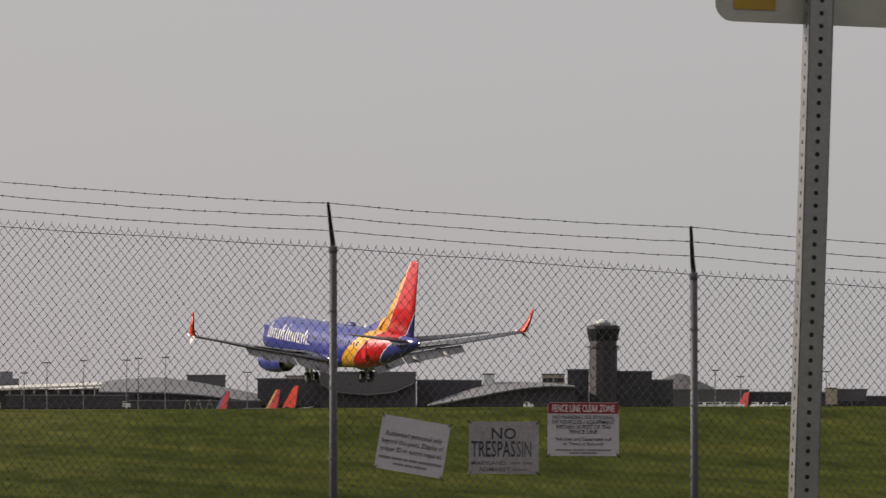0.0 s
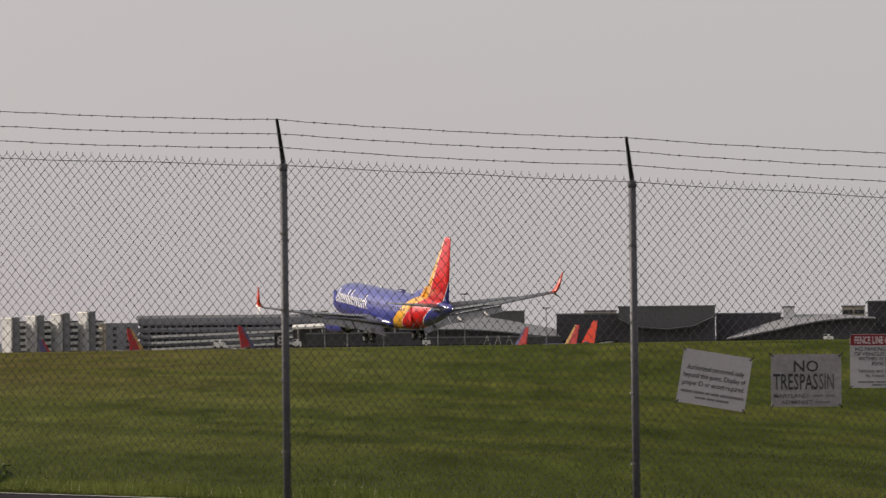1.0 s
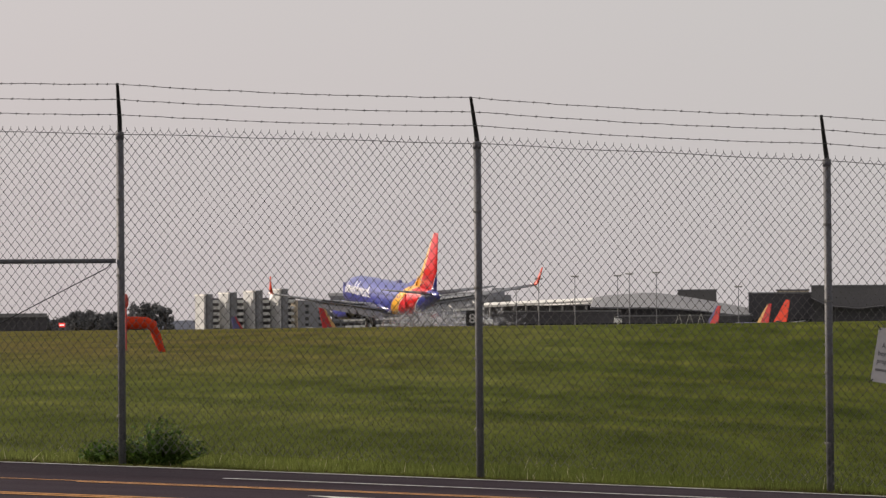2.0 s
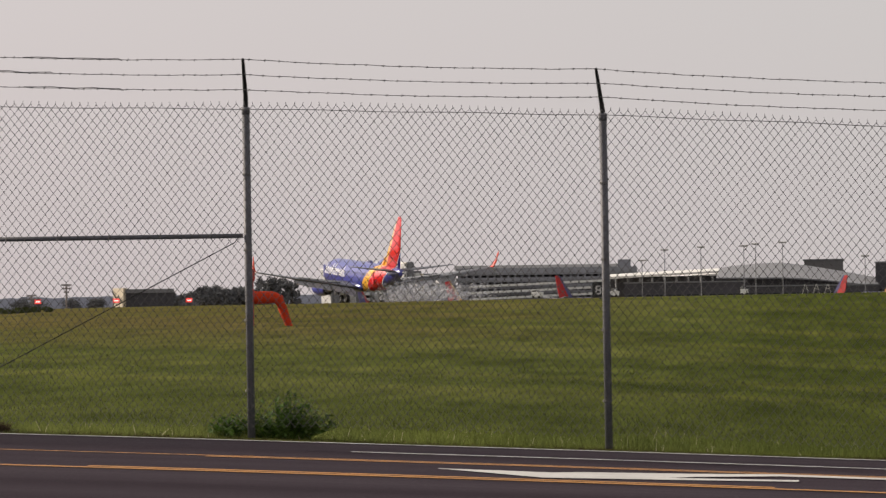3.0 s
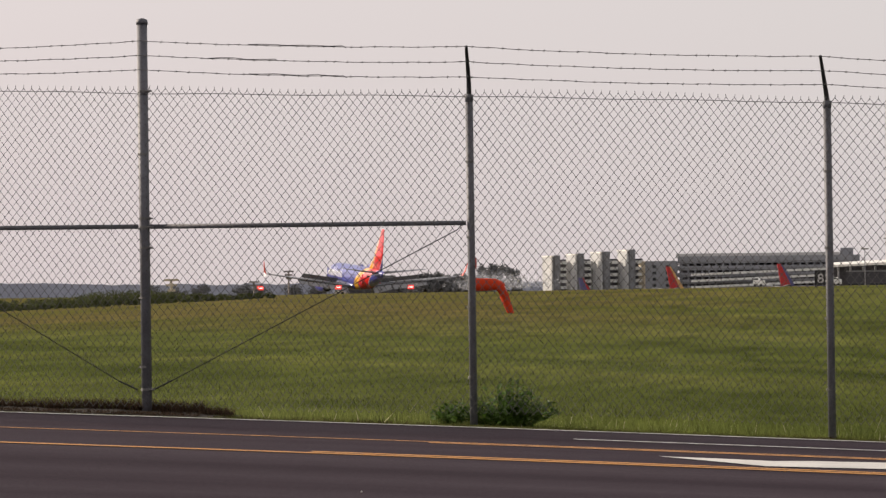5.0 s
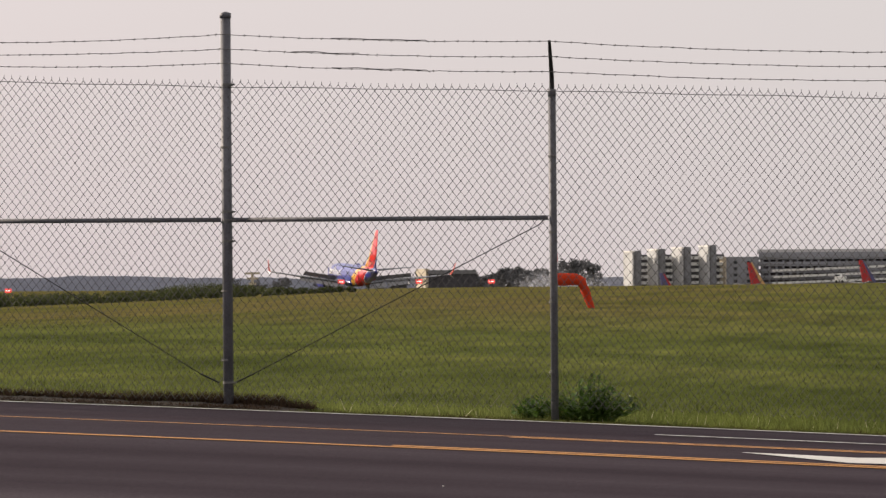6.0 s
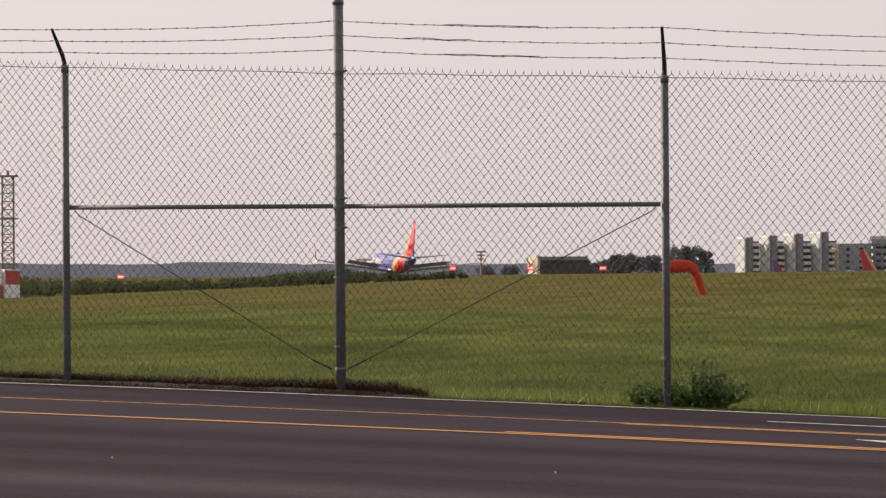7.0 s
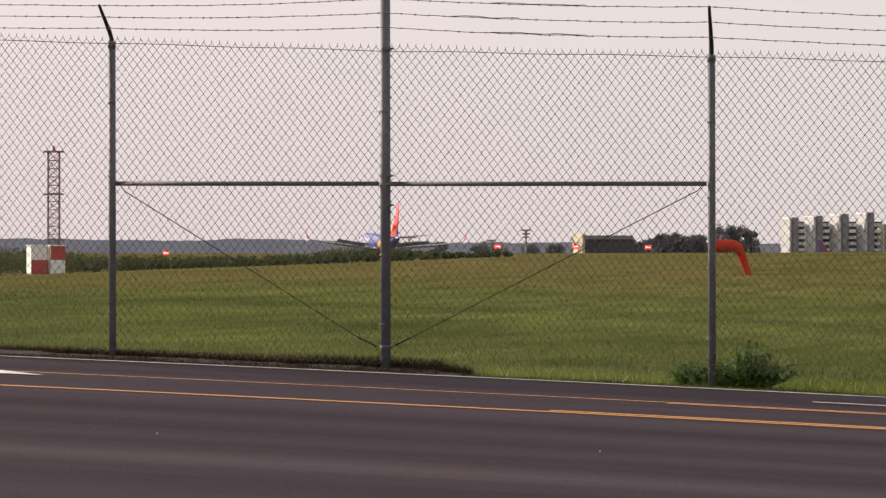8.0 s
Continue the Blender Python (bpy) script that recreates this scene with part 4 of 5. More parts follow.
# ---- tyre smoke: a drifting cloud of tiny pale flakes ----
def smoke_stuff():
    m = bpy.data.materials.new("tyre_smoke")
    m.use_nodes = True
    t = m.node_tree
    b = t.nodes["Principled BSDF"]
    b.inputs["Base Color"].default_value = (0.62, 0.62, 0.66, 1)
    b.inputs["Roughness"].default_value = 1.0
    b.inputs["Specular IOR Level"].default_value = 0.0
    b.inputs["Alpha"].default_value = 0.12
    return m


def build_smoke():
    rnd = random.Random(77)
    root = thing("tyre_smoke", "thin pale smoke from the landing wheels", "smoke")
    mat = smoke_stuff()
    for cy, h, n, wide in ((0.0, 1.3, 1500, 0.8), (-7.0, 1.7, 1100, 1.1), (-15.0, 1.5, 600, 1.4)):
        v, f = [], []
        for _ in range(n):
            p = Vector((rnd.gauss(0, 2.2 * wide), cy + rnd.gauss(0, 4.2), h + abs(rnd.gauss(0, 1.0)) - 1.0))
            a = Vector((rnd.gauss(0, 1), rnd.gauss(0, 1), rnd.gauss(0, 1))).normalized()
            c = a.orthogonal().normalized()
            q = rnd.uniform(0.15, 0.38)
            k = len(v)
            v += [tuple(p + a * q), tuple(p + c * q), tuple(p - a * q), tuple(p - c * q)]
            f.append((k, k + 1, k + 2, k + 3))
        raw("smoke_puff", v, f, mat, root)["kind"] = "stuff"
    return root


smoke = build_smoke()
DRIFT = [(0.0, 2.0, -6.0), (0.9, 2.0, -6.0), (1.2, 8.0, -1.4), (1.5, 26.0, -0.9), (3.0, 106.0, -0.9), (3.5, 130.0, -0.9), (4.0, 150.0, -0.8), (4.5, 165.0, -0.8), (5.0, 176.0, -0.8), (6.5, 190.0, -2.5), (8.0, 200.0, -6.0)]


# ---- far airport ----
def far_z(d, el):
    return EYE[2] + el * d / F


def face(az, d):
    """A frame at the place az, d, turned with its front (-y) to the viewer."""
    x, y = spot(az, d)
    return pose(x, y, 0, 0, 0, -math.degrees(az))


def block(name, label, category, az0, az1, el, d, depth, material, bands=(), roof="roof", base=-6.0, group="", overhang=0.6):
    """A flat-roofed building: body, roof slab, and bands of glazing (bottom, top as shares of the height)."""
    az, w = (az0 + az1) / 2, d * (az1 - az0)
    top = far_z(d, el)
    root = thing(name, label, category, group, face(az, d))
    h = top - base
    part("wall", boxed((0, depth / 2, base + h / 2), (w, depth, h)), M[material], root)
    part("roof", boxed((0, depth / 2, top + 0.25), (w + overhang, depth + overhang, 0.5)), M[roof], root)
    for k, (lo, hi) in enumerate(bands):
        n = max(2, int(w / 7))
        for i in range(n):
            x = -w / 2 + w * (i + 0.5) / n
            part("window", boxed((x, -0.1, base + h * (lo + hi) / 2), (w / n * 0.86, 0.3, h * (hi - lo))), M["glass"], root)
    return root


def swoop(name, label, pts, d, depth, material, wall):
    """A hall under a curved roof; pts: (az, eave, ridge) along it, the heights as angles at the eye."""
    az = (pts[0][0] + pts[-1][0]) / 2
    root = thing(name, label, "terminal", at=face(az, d))
    az0, fine = pts[0][0], []
    for i in range(25):
        a = az0 + (pts[-1][0] - az0) * i / 24
        fine.append((a, float(np.interp(a, [p[0] for p in pts], [p[1] for p in pts])), float(np.interp(a, [p[0] for p in pts], [p[2] for p in pts]))))
    line = [((a - az) * d, far_z(d, lo), far_z(d + depth, hi)) for a, lo, hi in fine]
    n, v, f = len(line), [], []
    for x, lo, hi in line:
        v += [(x, -3, lo - 0.5), (x, -3, lo), (x, depth, hi), (x, depth, hi - 0.6)]
    for i in range(n - 1):
        for k in range(4):
            f.append((4 * i + k, 4 * i + (k + 1) % 4, 4 * i + 4 + (k + 1) % 4, 4 * i + 4 + k))
    f += [(0, 1, 2, 3), (4 * n - 4, 4 * n - 3, 4 * n - 2, 4 * n - 1)]
    raw("roof", v, f, M[material], root)
    v, f = [], []
    for x, lo, hi in line:
        v += [(x, 0, -6), (x, 0, lo - 0.4), (x, depth - 2, hi - 0.8), (x, depth - 2, -6)]
    for i in range(n - 1):
        for k in range(4):
            f.append((4 * i + k, 4 * i + (k + 1) % 4, 4 * i + 4 + (k + 1) % 4, 4 * i + 4 + k))
    f += [(0, 1, 2, 3), (4 * n - 4, 4 * n - 3, 4 * n - 2, 4 * n - 1)]
    raw("wall", v, f, M[wall], root)
    x0, x1 = line[0][0], line[-1][0]
    m = int((x1 - x0) / 8)
    for i in range(1, m):
        x = x0 + (x1 - x0) * i / m
        z = float(np.interp(x, [p[0] for p in line], [p[1] for p in line]))
        part("mullion", boxed((x, -0.15, (z - 6.5) / 2), (0.25, 0.3, max(0.5, z + 5.5))), M["facade_grey"], root)
    return root


D1 = 1450.0
block("concourse", "dark glazed airport concourse block", "terminal", 0.0209, 0.0376, 48, D1, 40, "facade", [(0.1, 0.45)])
block("terminal_block", "plain grey panelled terminal block", "terminal", 0.0369, 0.0616, 60, D1 - 6, 60, "facade_grey", [(0.08, 0.3)])
swoop("terminal_sag", "dark sagging lower edge of the terminal", [(0.0369, 40, 41), (0.0410, 26, 27), (0.0490, 21, 22), (0.0560, 26, 27), (0.0612, 42, 43)], D1 - 14, 7, "facade", "facade")
block("concourse", "dark glazed airport concourse block", "terminal", 0.0618, 0.0785, 46, D1 + 10, 40, "facade", [(0.1, 0.45)])
swoop("terminal_hall", "terminal hall with rising pale curved roof", [(0.0645, 3, 7), (0.0690, 8, 20), (0.0750, 16, 34), (0.0790, 21, 41), (0.0820, 26, 45), (0.0890, 34, 45), (0.0960, 38, 43), (0.1025, 37, 40)], D1 - 40, 60, "roof", "facade")
block("roof_plant_room", "white plant room on the terminal roof", "plant room", 0.0790, 0.0818, 57, D1 + 5, 10, "white")
block("roof_plant_room", "pale plant room on the terminal roof", "plant room", 0.0940, 0.0998, 57, D1 + 60, 10, "beige", [(0.86, 0.94)])
block("roof_plant_room", "grey plant room on the terminal roof", "plant room", 0.0281, 0.0363, 53, D1 + 55, 12, "beige")
block("office_block", "dark office block beside the control tower", "building", 0.1005, 0.1060, 65, D1, 25, "facade", [(0.55, 0.75), (0.2, 0.4)])
block("office_block", "dark office block beside the control tower", "building", 0.1130, 0.1222, 62, D1, 30, "facade", [(0.55, 0.75), (0.2, 0.4)])
block("office_block", "low dark annexe beside the control tower", "building", 0.1220, 0.1276, 47, D1 + 4, 30, "facade", [(0.3, 0.6)])
block("hangar", "low grey hangar on the apron edge", "building", 0.1276, 0.1470, 30, D1 + 60, 40, "facade_grey", [(0.2, 0.5)])
block("hangar", "low dark hangar on the apron edge", "building", 0.1470, 0.1670, 26, D1 + 80, 40, "facade", [(0.2, 0.5)])
block("cargo_building", "pale low cargo building", "building", 0.1667, 0.1695, 33, D1, 20, "beige", [(0.3, 0.6)])
block("cargo_building", "grey low cargo building", "building", 0.1695, 0.1770, 31, D1 + 20, 30, "facade_grey", [(0.4, 0.7)])
block("cargo_building", "dark low cargo building", "building", 0.1770, 0.1950, 19, D1 + 10, 30, "facade", [(0.3, 0.6)])
swoop("terminal_hall", "terminal hall with long falling grey curved roof", [(-0.0197, 26, 43), (-0.0160, 26, 47), (-0.0073, 25, 51), (-0.0030, 25, 51), (0.0039, 22, 45), (0.0075, 20, 41), (0.0132, 15, 34), (0.0217, 8, 23)], D1 - 20, 60, "roof", "facade")
block("roof_plant_room", "grey plant room on the terminal roof", "plant room", 0.0028, 0.0127, 54, D1 + 60, 12, "facade_grey")
block("pier", "low dark airport pier under the halls", "terminal", -0.0433, -0.0120, 18, D1 - 45, 14, "facade", [(0.3, 0.62)])
block("pier", "low dark airport pier under the halls", "terminal", -0.0120, 0.0218, 9, D1 - 45, 14, "facade", [(0.4, 0.75)])
# canopies on the pier's end; near-white sheets and fascias replace the sun's glare
for k in range(2):
    a0 = -0.0425 - 0.004 * k
    root = thing("canopy_roof", "long metal canopy roof, near-white in place of sun glare", "roof", "canopies", face(-0.0295, D1 + 25 - 9 * k))
    d = D1 + 25 - 9 * k
    z0, z1 = far_z(d, 24 + 6 * k), far_z(d, 33 + 5 * k)
    xa, xb = d * (a0 + 0.029), d * (-0.0185 + 0.029)
    bm = loft([[(xa, 0, z0 - 0.5), (xa, 0, z0), (xa, 5, z0 + 1.1), (xa, 5, z0 + 0.7)], [(xb, 0, z1 - 0.5), (xb, 0, z1), (xb, 5, z1 + 1.1), (xb, 5, z1 + 0.7)]])
    part("back_wall", boxed(((xa + xb) / 2, 6.2, (z0 - 6) / 2), (xb - xa, 0.4, z0 + 6)), M["facade"], root)
    part("roof_sheet", bm, M["roof_bright"], root)
    for i in range(9):
        x = xa + (xb - xa) * (i + 0.5) / 9
        part("column", tubed([(x, 4, -6), (x, 4, z0 - 0.3)], 0.4, 6), M["concrete_dark"], root)
    part("fascia", loft([[(xa, -0.3, z0 - 0.7), (xa, -0.3, z0 + 0.1), (xa, -0.1, z0 + 0.1), (xa, -0.1, z0 - 0.7)], [(xb, -0.3, z1 - 0.7), (xb, -0.3, z1 + 0.1), (xb, -0.1, z1 + 0.1), (xb, -0.1, z1 - 0.7)]]), M["gloss_white"], root)


def control_tower():
    d = D1 - 5
    root = thing("control_tower", "dark airport control tower with a flared cab", "tower", at=face(0.1097, d))
    z = lambda el: far_z(d, el)
    def ring(r, h, n=12):
        return [(r * math.cos(2 * math.pi * k / n), r * math.sin(2 * math.pi * k / n), h) for k in range(n)]
    part("shaft", loft([ring(5.3, -6), ring(5.2, z(105))]), M["tower_dark"], root)
    part("gallery", loft([ring(5.9, z(105)), ring(5.9, z(109))]), M["tower_dark"], root)
    part("cab_base", loft([ring(5.0, z(109)), ring(5.0, z(117))]), M["tower_dark"], root)
    part("cab_glass", loft([ring(5.1, z(117)), ring(6.0, z(138))]), M["glass"], root)
    for k in range(12):
        a = 2 * math.pi * k / 12
        part("mullion", tubed([(5.15 * math.cos(a), 5.15 * math.sin(a), z(117)), (6.05 * math.cos(a), 6.05 * math.sin(a), z(138))], 0.16, 5), M["tower_dark"], root)
    part("cab_roof", loft([ring(6.2, z(138)), ring(6.1, z(143)), ring(4.2, z(146))]), M["tower_dark"], root)
    part("radome", loft([ring(2.7, z(146)), ring(2.9, z(150)), ring(2.2, z(154)), ring(0.4, z(156))]), M["white"], root, "white radome on the cab roof", smooth=True)
    for k, x in enumerate((-4.2, 3.6, 4.6)):
        part("aerial", tubed([(x, 0, z(143)), (x, 0, z(150 + 2 * k))], 0.1, 5), M["mast_grey"], root)


control_tower()
# grey dome behind the annexe
_d = D1 + 150
_root = thing("storage_dome", "grey domed storage building", "dome", at=face(0.1292, _d))
part("shell", loft([[(r * _d * math.cos(2 * math.pi * k / 24), r * _d * math.sin(2 * math.pi * k / 24), far_z(_d, e)) for k in range(24)] for r, e in ((0.0150, -10), (0.0125, 22), (0.0085, 36), (0.0050, 47), (0.0025, 56), (0.0010, 59), (0.0002, 60))]), M["facade_grey"], _root, smooth=True)


def garage():
    d = 1600.0
    root = thing("parking_garage", "multi-storey concrete car park with stair towers", "building", at=face(-0.0675, d))
    x = lambda az: (az + 0.0675) * d
    x0, x1 = x(-0.0865), x(-0.0400)
    for k, el in enumerate((-14, -2, 10, 22, 34)):
        part("deck", boxed(((x0 + x1) / 2, 18, far_z(d, el + 5)), (x1 - x0, 36, 1.3)), M["concrete_dark"], root)
        part("parapet", boxed(((x0 + x1) / 2, -0.2, far_z(d, el + 7.5)), (x1 - x0, 0.4, 1.0)), M["concrete_dark"], root)
    part("back_wall", boxed(((x0 + x1) / 2, 36, far_z(d, 10)), (x1 - x0, 0.6, 16)), M["facade"], root)
    part("roof_deck", boxed(((x0 + x1) / 2, 18, far_z(d, 46)), (x1 - x0, 36.6, 1.2)), M["concrete_dark"], root)
    part("roof_shed", boxed((x(-0.066), 14, far_z(d, 50)), (x(-0.045) - x(-0.087), 18, 1.8)), M["concrete"], root)
    part("lift_house", boxed((x(-0.0432), 8, far_z(d, 46)), (5.2, 9, 7.0)), M["concrete_dark"], root)
    n = 26
    for i in range(n):
        part("column", boxed((x0 + (x1 - x0) * (i + 0.5) / n, 0.6, 2), (0.8, 0.8, 18)), M["concrete_dark"], root)
    # end wall; an added beige strip stands for its sunlit left edge
    top = far_z(d, 41)
    part("end_wall", boxed((x(-0.0907), 3, (top - 6) / 2), (x(-0.0866) - x(-0.0948), 9, top + 6)), M["concrete_dark"], root)
    part("sunlit_end_strip", boxed((x(-0.0957), 1.0, (top - 6) / 2), (0.6, 5.4, top + 6), pose(0, 0, 0, 0, 0, 28)), M["beige"], root)
    for k in range(4):
        for az in (-0.0925, -0.0891):
            part("opening", boxed((x(az), -1.52, far_z(d, -2 + 11 * k)), (1.5, 0.1, 1.2)), M["glass"], root)
    # ramps in front
    for k in range(3):
        za, zb = far_z(d, -8 + 11 * k), far_z(d, 2 + 11 * k)
        bm = loft([[(x(-0.083), -14, za), (x(-0.083), -8, za), (x(-0.083), -8, za + 0.9), (x(-0.083), -14, za + 0.9)], [(x(-0.041), -14, zb), (x(-0.041), -8, zb), (x(-0.041), -8, zb + 0.9), (x(-0.041), -14, zb + 0.9)]])
        part("ramp", bm, M["white"], root)
    for az0, az1, el in ((-0.1213, -0.1166, 53), (-0.1152, -0.1104, 56), (-0.1089, -0.1038, 59), (-0.1019, -0.0973, 62)):
        cx, w = x((az0 + az1) / 2), (az1 - az0) * d
        top = far_z(d, el)
        m = pose(0, 0, 0, 0, 0, 30)
        part("stair_tower", boxed((cx - w * 0.2, 0, (top - 6.6) / 2), (w * 0.1, w * 1.1, top + 5.4), m), M["tower_concrete"], root, "tall concrete stair tower")
        # near-white cap puts the sunlit tower top into the colour
        part("tower_cap", boxed((cx - w * 0.2, 0, top - 0.4), (w * 0.1 + 0.3, w * 1.1 + 0.3, 0.5), m), M["roof_bright"], root)
        # darker shaft material stands in for shade on the tower's right
        part("lift_shaft", tubed([(cx + w * 0.26, -1.2, -6), (cx + w * 0.26, -1.2, top)], w * 0.235, 14), M["shaft_concrete"], root, "dark round concrete lift shaft")
        for k in range(5):
            part("landing", boxed((cx + w * 0.66, 3, far_z(d, -4 + 11 * k)), (w * 0.36, 5, 1.3)), M["white"], root)
        part("link_wall", boxed((cx + w * 0.62, 7, far_z(d, 18)), (w * 0.5, 3, 13)), M["facade"], root)


garage()


def light_mast(az, el, d):
    root = thing("light_mast", "tall grey apron floodlight mast", "light", "apron masts", face(az, d))
    z = far_z(d, el)
    part("pole", tubed([(0, 0, -6), (0, 0, z)], [0.2, 0.12], 8), M["haze_grey"], root)
    part("cross_arm", boxed((0, 0, z), (2.4, 0.5, 0.3)), M["haze_grey"], root)
    for x in (-1.0, 0, 1.0):
        part("lamp_head", boxed((x, -0.3, z + 0.25), (0.75, 0.6, 0.45), pose(0, 0, 0, 25, 0, 0), 0.05), M["sign_white"], root)


for az, el in ((-0.0329, 76), (-0.0236, 80), (-0.0126, 81), (-0.0096, 84), (-0.0027, 86), (0.0183, 60), (0.1384, 65), (0.1449, 54), (0.1667, 63), (-0.0387, 58)):
    light_mast(az, el, 1330.0)


def parked(az, el, d, top, low, label, turn):
    """A parked airliner of which the tail shows above the field."""
    root = thing("parked_airliner", label, "airplane", "parked airliners", face(az, d) @ pose(0, 0, 0, 0, 0, turn))
    zt = far_z(d, el)
    st = [(0.0, zt - 7.2, 5.4), (-2.0, zt - 4.4, 4.0), (-5.2, zt, 1.7)]
    def sect(lo, hi):
        out = []
        for y, z, c in st:
            out.append([(0.16, y - lo * c, z), (-0.16, y - lo * c, z), (-0.16, y - hi * c, z), (0.16, y - hi * c, z)])
        return loft(out)
    part("fin", sect(0.3, 1.0), M[low], root)
    part("fin_leading_edge", sect(0.0, 0.3), M[top], root)
    part("fuselage", loft([[(r * math.cos(a), y, zt - 9.2 + r * math.sin(a)) for a in [2 * math.pi * k / 14 for k in range(14)]] for y, r in ((22, 0.3), (19, 1.6), (15, 1.95), (2, 1.95), (-4, 1.2), (-8, 0.2))]), M["blue"], root, smooth=True)
    for s in (-1, 1):
        part("tailplane", loft([[(s * x, y, z), (s * x, y - c, z), (s * x, y - c, z + 0.2), (s * x, y, z + 0.2)] for x, y, z, c in ((0.4, -2.8, zt - 7.8, 3.6), (7.0, -6.5, zt - 7.0, 1.3))]), M["wing"], root)


for az, el, top, low, label in ((0.0096, 27, "blue", "red", "parked airliner with blue and red tail"), (0.0226, 30, "yellow", "red", "parked airliner with orange and red tail"),
                                (0.0273, 37, "orange", "orange", "parked airliner with bright orange-red tail"), (0.1430, 27, "red", "red", "parked airliner with red tail"),
                                (-0.0850, 31, "yellow", "red", "parked airliner with red and yellow tail"), (-0.0566, 34, "blue", "red", "parked airliner with red and blue tail"),
                                (-0.1075, 13, "red", "blue", "parked airliner with purple and red tail")):
    parked(az, el, 1270.0, top, low, label, 50 if az > 0 else -55)

# apron vehicles and small fixtures along the skyline
_rnd = random.Random(11)
for az in (0.1352, 0.1368, 0.1376, 0.1398, 0.1422, 0.1445, 0.1492, 0.1515, 0.1540, 0.1578, -0.0458, -0.0126, 0.0905, -0.0657):
    d = 1180.0
    root = thing("service_van", "white airport service van on the apron", "vehicle", "apron vans", face(az, d) @ pose(0, 0, 0, 0, 0, _rnd.uniform(-25, 25)))
    z = far_z(d, 1.0)
    w = _rnd.uniform(2.2, 4.2)
    part("body", boxed((0, 0, z), (w, 2.0, 1.5), None, 0.12), M["white"], root)
    part("cabin", boxed((-w * 0.2, 0, z + 1.0), (w * 0.5, 1.8, 0.8), None, 0.12), M["white"], root)
    part("windscreen", boxed((-w * 0.2, -0.86, z + 1.05), (w * 0.42, 0.12, 0.45)), M["glass"], root)
    for sx in (-1, 1):
        part("wheel", tubed([(sx * w * 0.32, -1.02, z - 0.75), (sx * w * 0.32, -0.8, z - 0.75)], 0.4, 10), M["rubber"], root)


for az in (0.0030, 0.0058, 0.0087):
    d = 1300.0
    root = thing("maintenance_stand", "white A-shaped maintenance stand on the apron", "stand", "apron stands", face(az, d))
    for sx in (-1, 1):
        for y in (0.0, 1.2):
            part("leg", tubed([(sx * 1.3, y, far_z(d, -8)), (sx * 0.12, y, far_z(d, 12))], 0.075, 6), M["concrete_pale"], root)
    part("cross_bar", boxed((0, 0.6, far_z(d, 4)), (1.2, 1.3, 0.12)), M["concrete_pale"], root)
    part("top_deck", boxed((0, 0.6, far_z(d, 12)), (0.5, 1.4, 0.14)), M["concrete_pale"], root)


def runway_marker():
    d = 340.0
    root = thing("distance_marker", "black runway distance board with a white numeral", "sign", at=face(-0.0502, d))
    z = far_z(d, 8)
    part("board", boxed((0, 0, z), (0.95, 0.3, 1.36), None, 0.03), M["black"], root)
    num = lettering("8", 1.15, 0.06, z - 0.42, M["sign_white"], root, 0.58)
    num.location.y = -0.16
    for x in (-0.3, 0.3):
        part("leg", tubed([(x, 0, z - 2.6), (x, 0, z - 0.6)], 0.05, 8), M["galv"], root)


runway_marker()


def windsock():
    d = 150.0
    root = thing("windsock", "drooping orange windsock on a short red pole", "windsock", at=face(-0.1388, d))
    k = d / F
    z = lambda el: far_z(d, el)
    part("pole", tubed([(0, 0, z(-95)), (0, 0, z(42))], 0.034, 10), M["mast_red"], root)
    part("swivel", tubed([(0, 0, z(30)), (0, 0, z(36)), (0, 0, z(48)), (0, 0, z(54))], [0.05, 0.10, 0.09, 0.04], 10), M["mast_red"], root)
    pts = [(2, 3), (20, 3), (36, 3), (46, -1), (52, -16), (58, -33), (64, -49), (67, -58)]
    rs = [11.5, 11.0, 10.5, 9.8, 8.2, 6.8, 5.6, 4.8]
    part("sock", tube(bmesh.new(), [(x * k, 0, z(e)) for x, e in pts], [r * k for r in rs], 18, False), M["sock"], root, smooth=True)
    part("hoop", tubed([(1.2 * k, 0, z(3)), (2.6 * k, 0, z(3))], 12.2 * k, 18), M["mast_red"], root)
    for x, e, r in ((22, 3, 11.2), (46, -1, 10.1)):
        part("seam_band", tube(bmesh.new(), [((x - 0.6) * k, 0, z(e)), ((x + 0.6) * k, 0, z(e))], r * k, 18, False), M["sock"], root)


windsock()


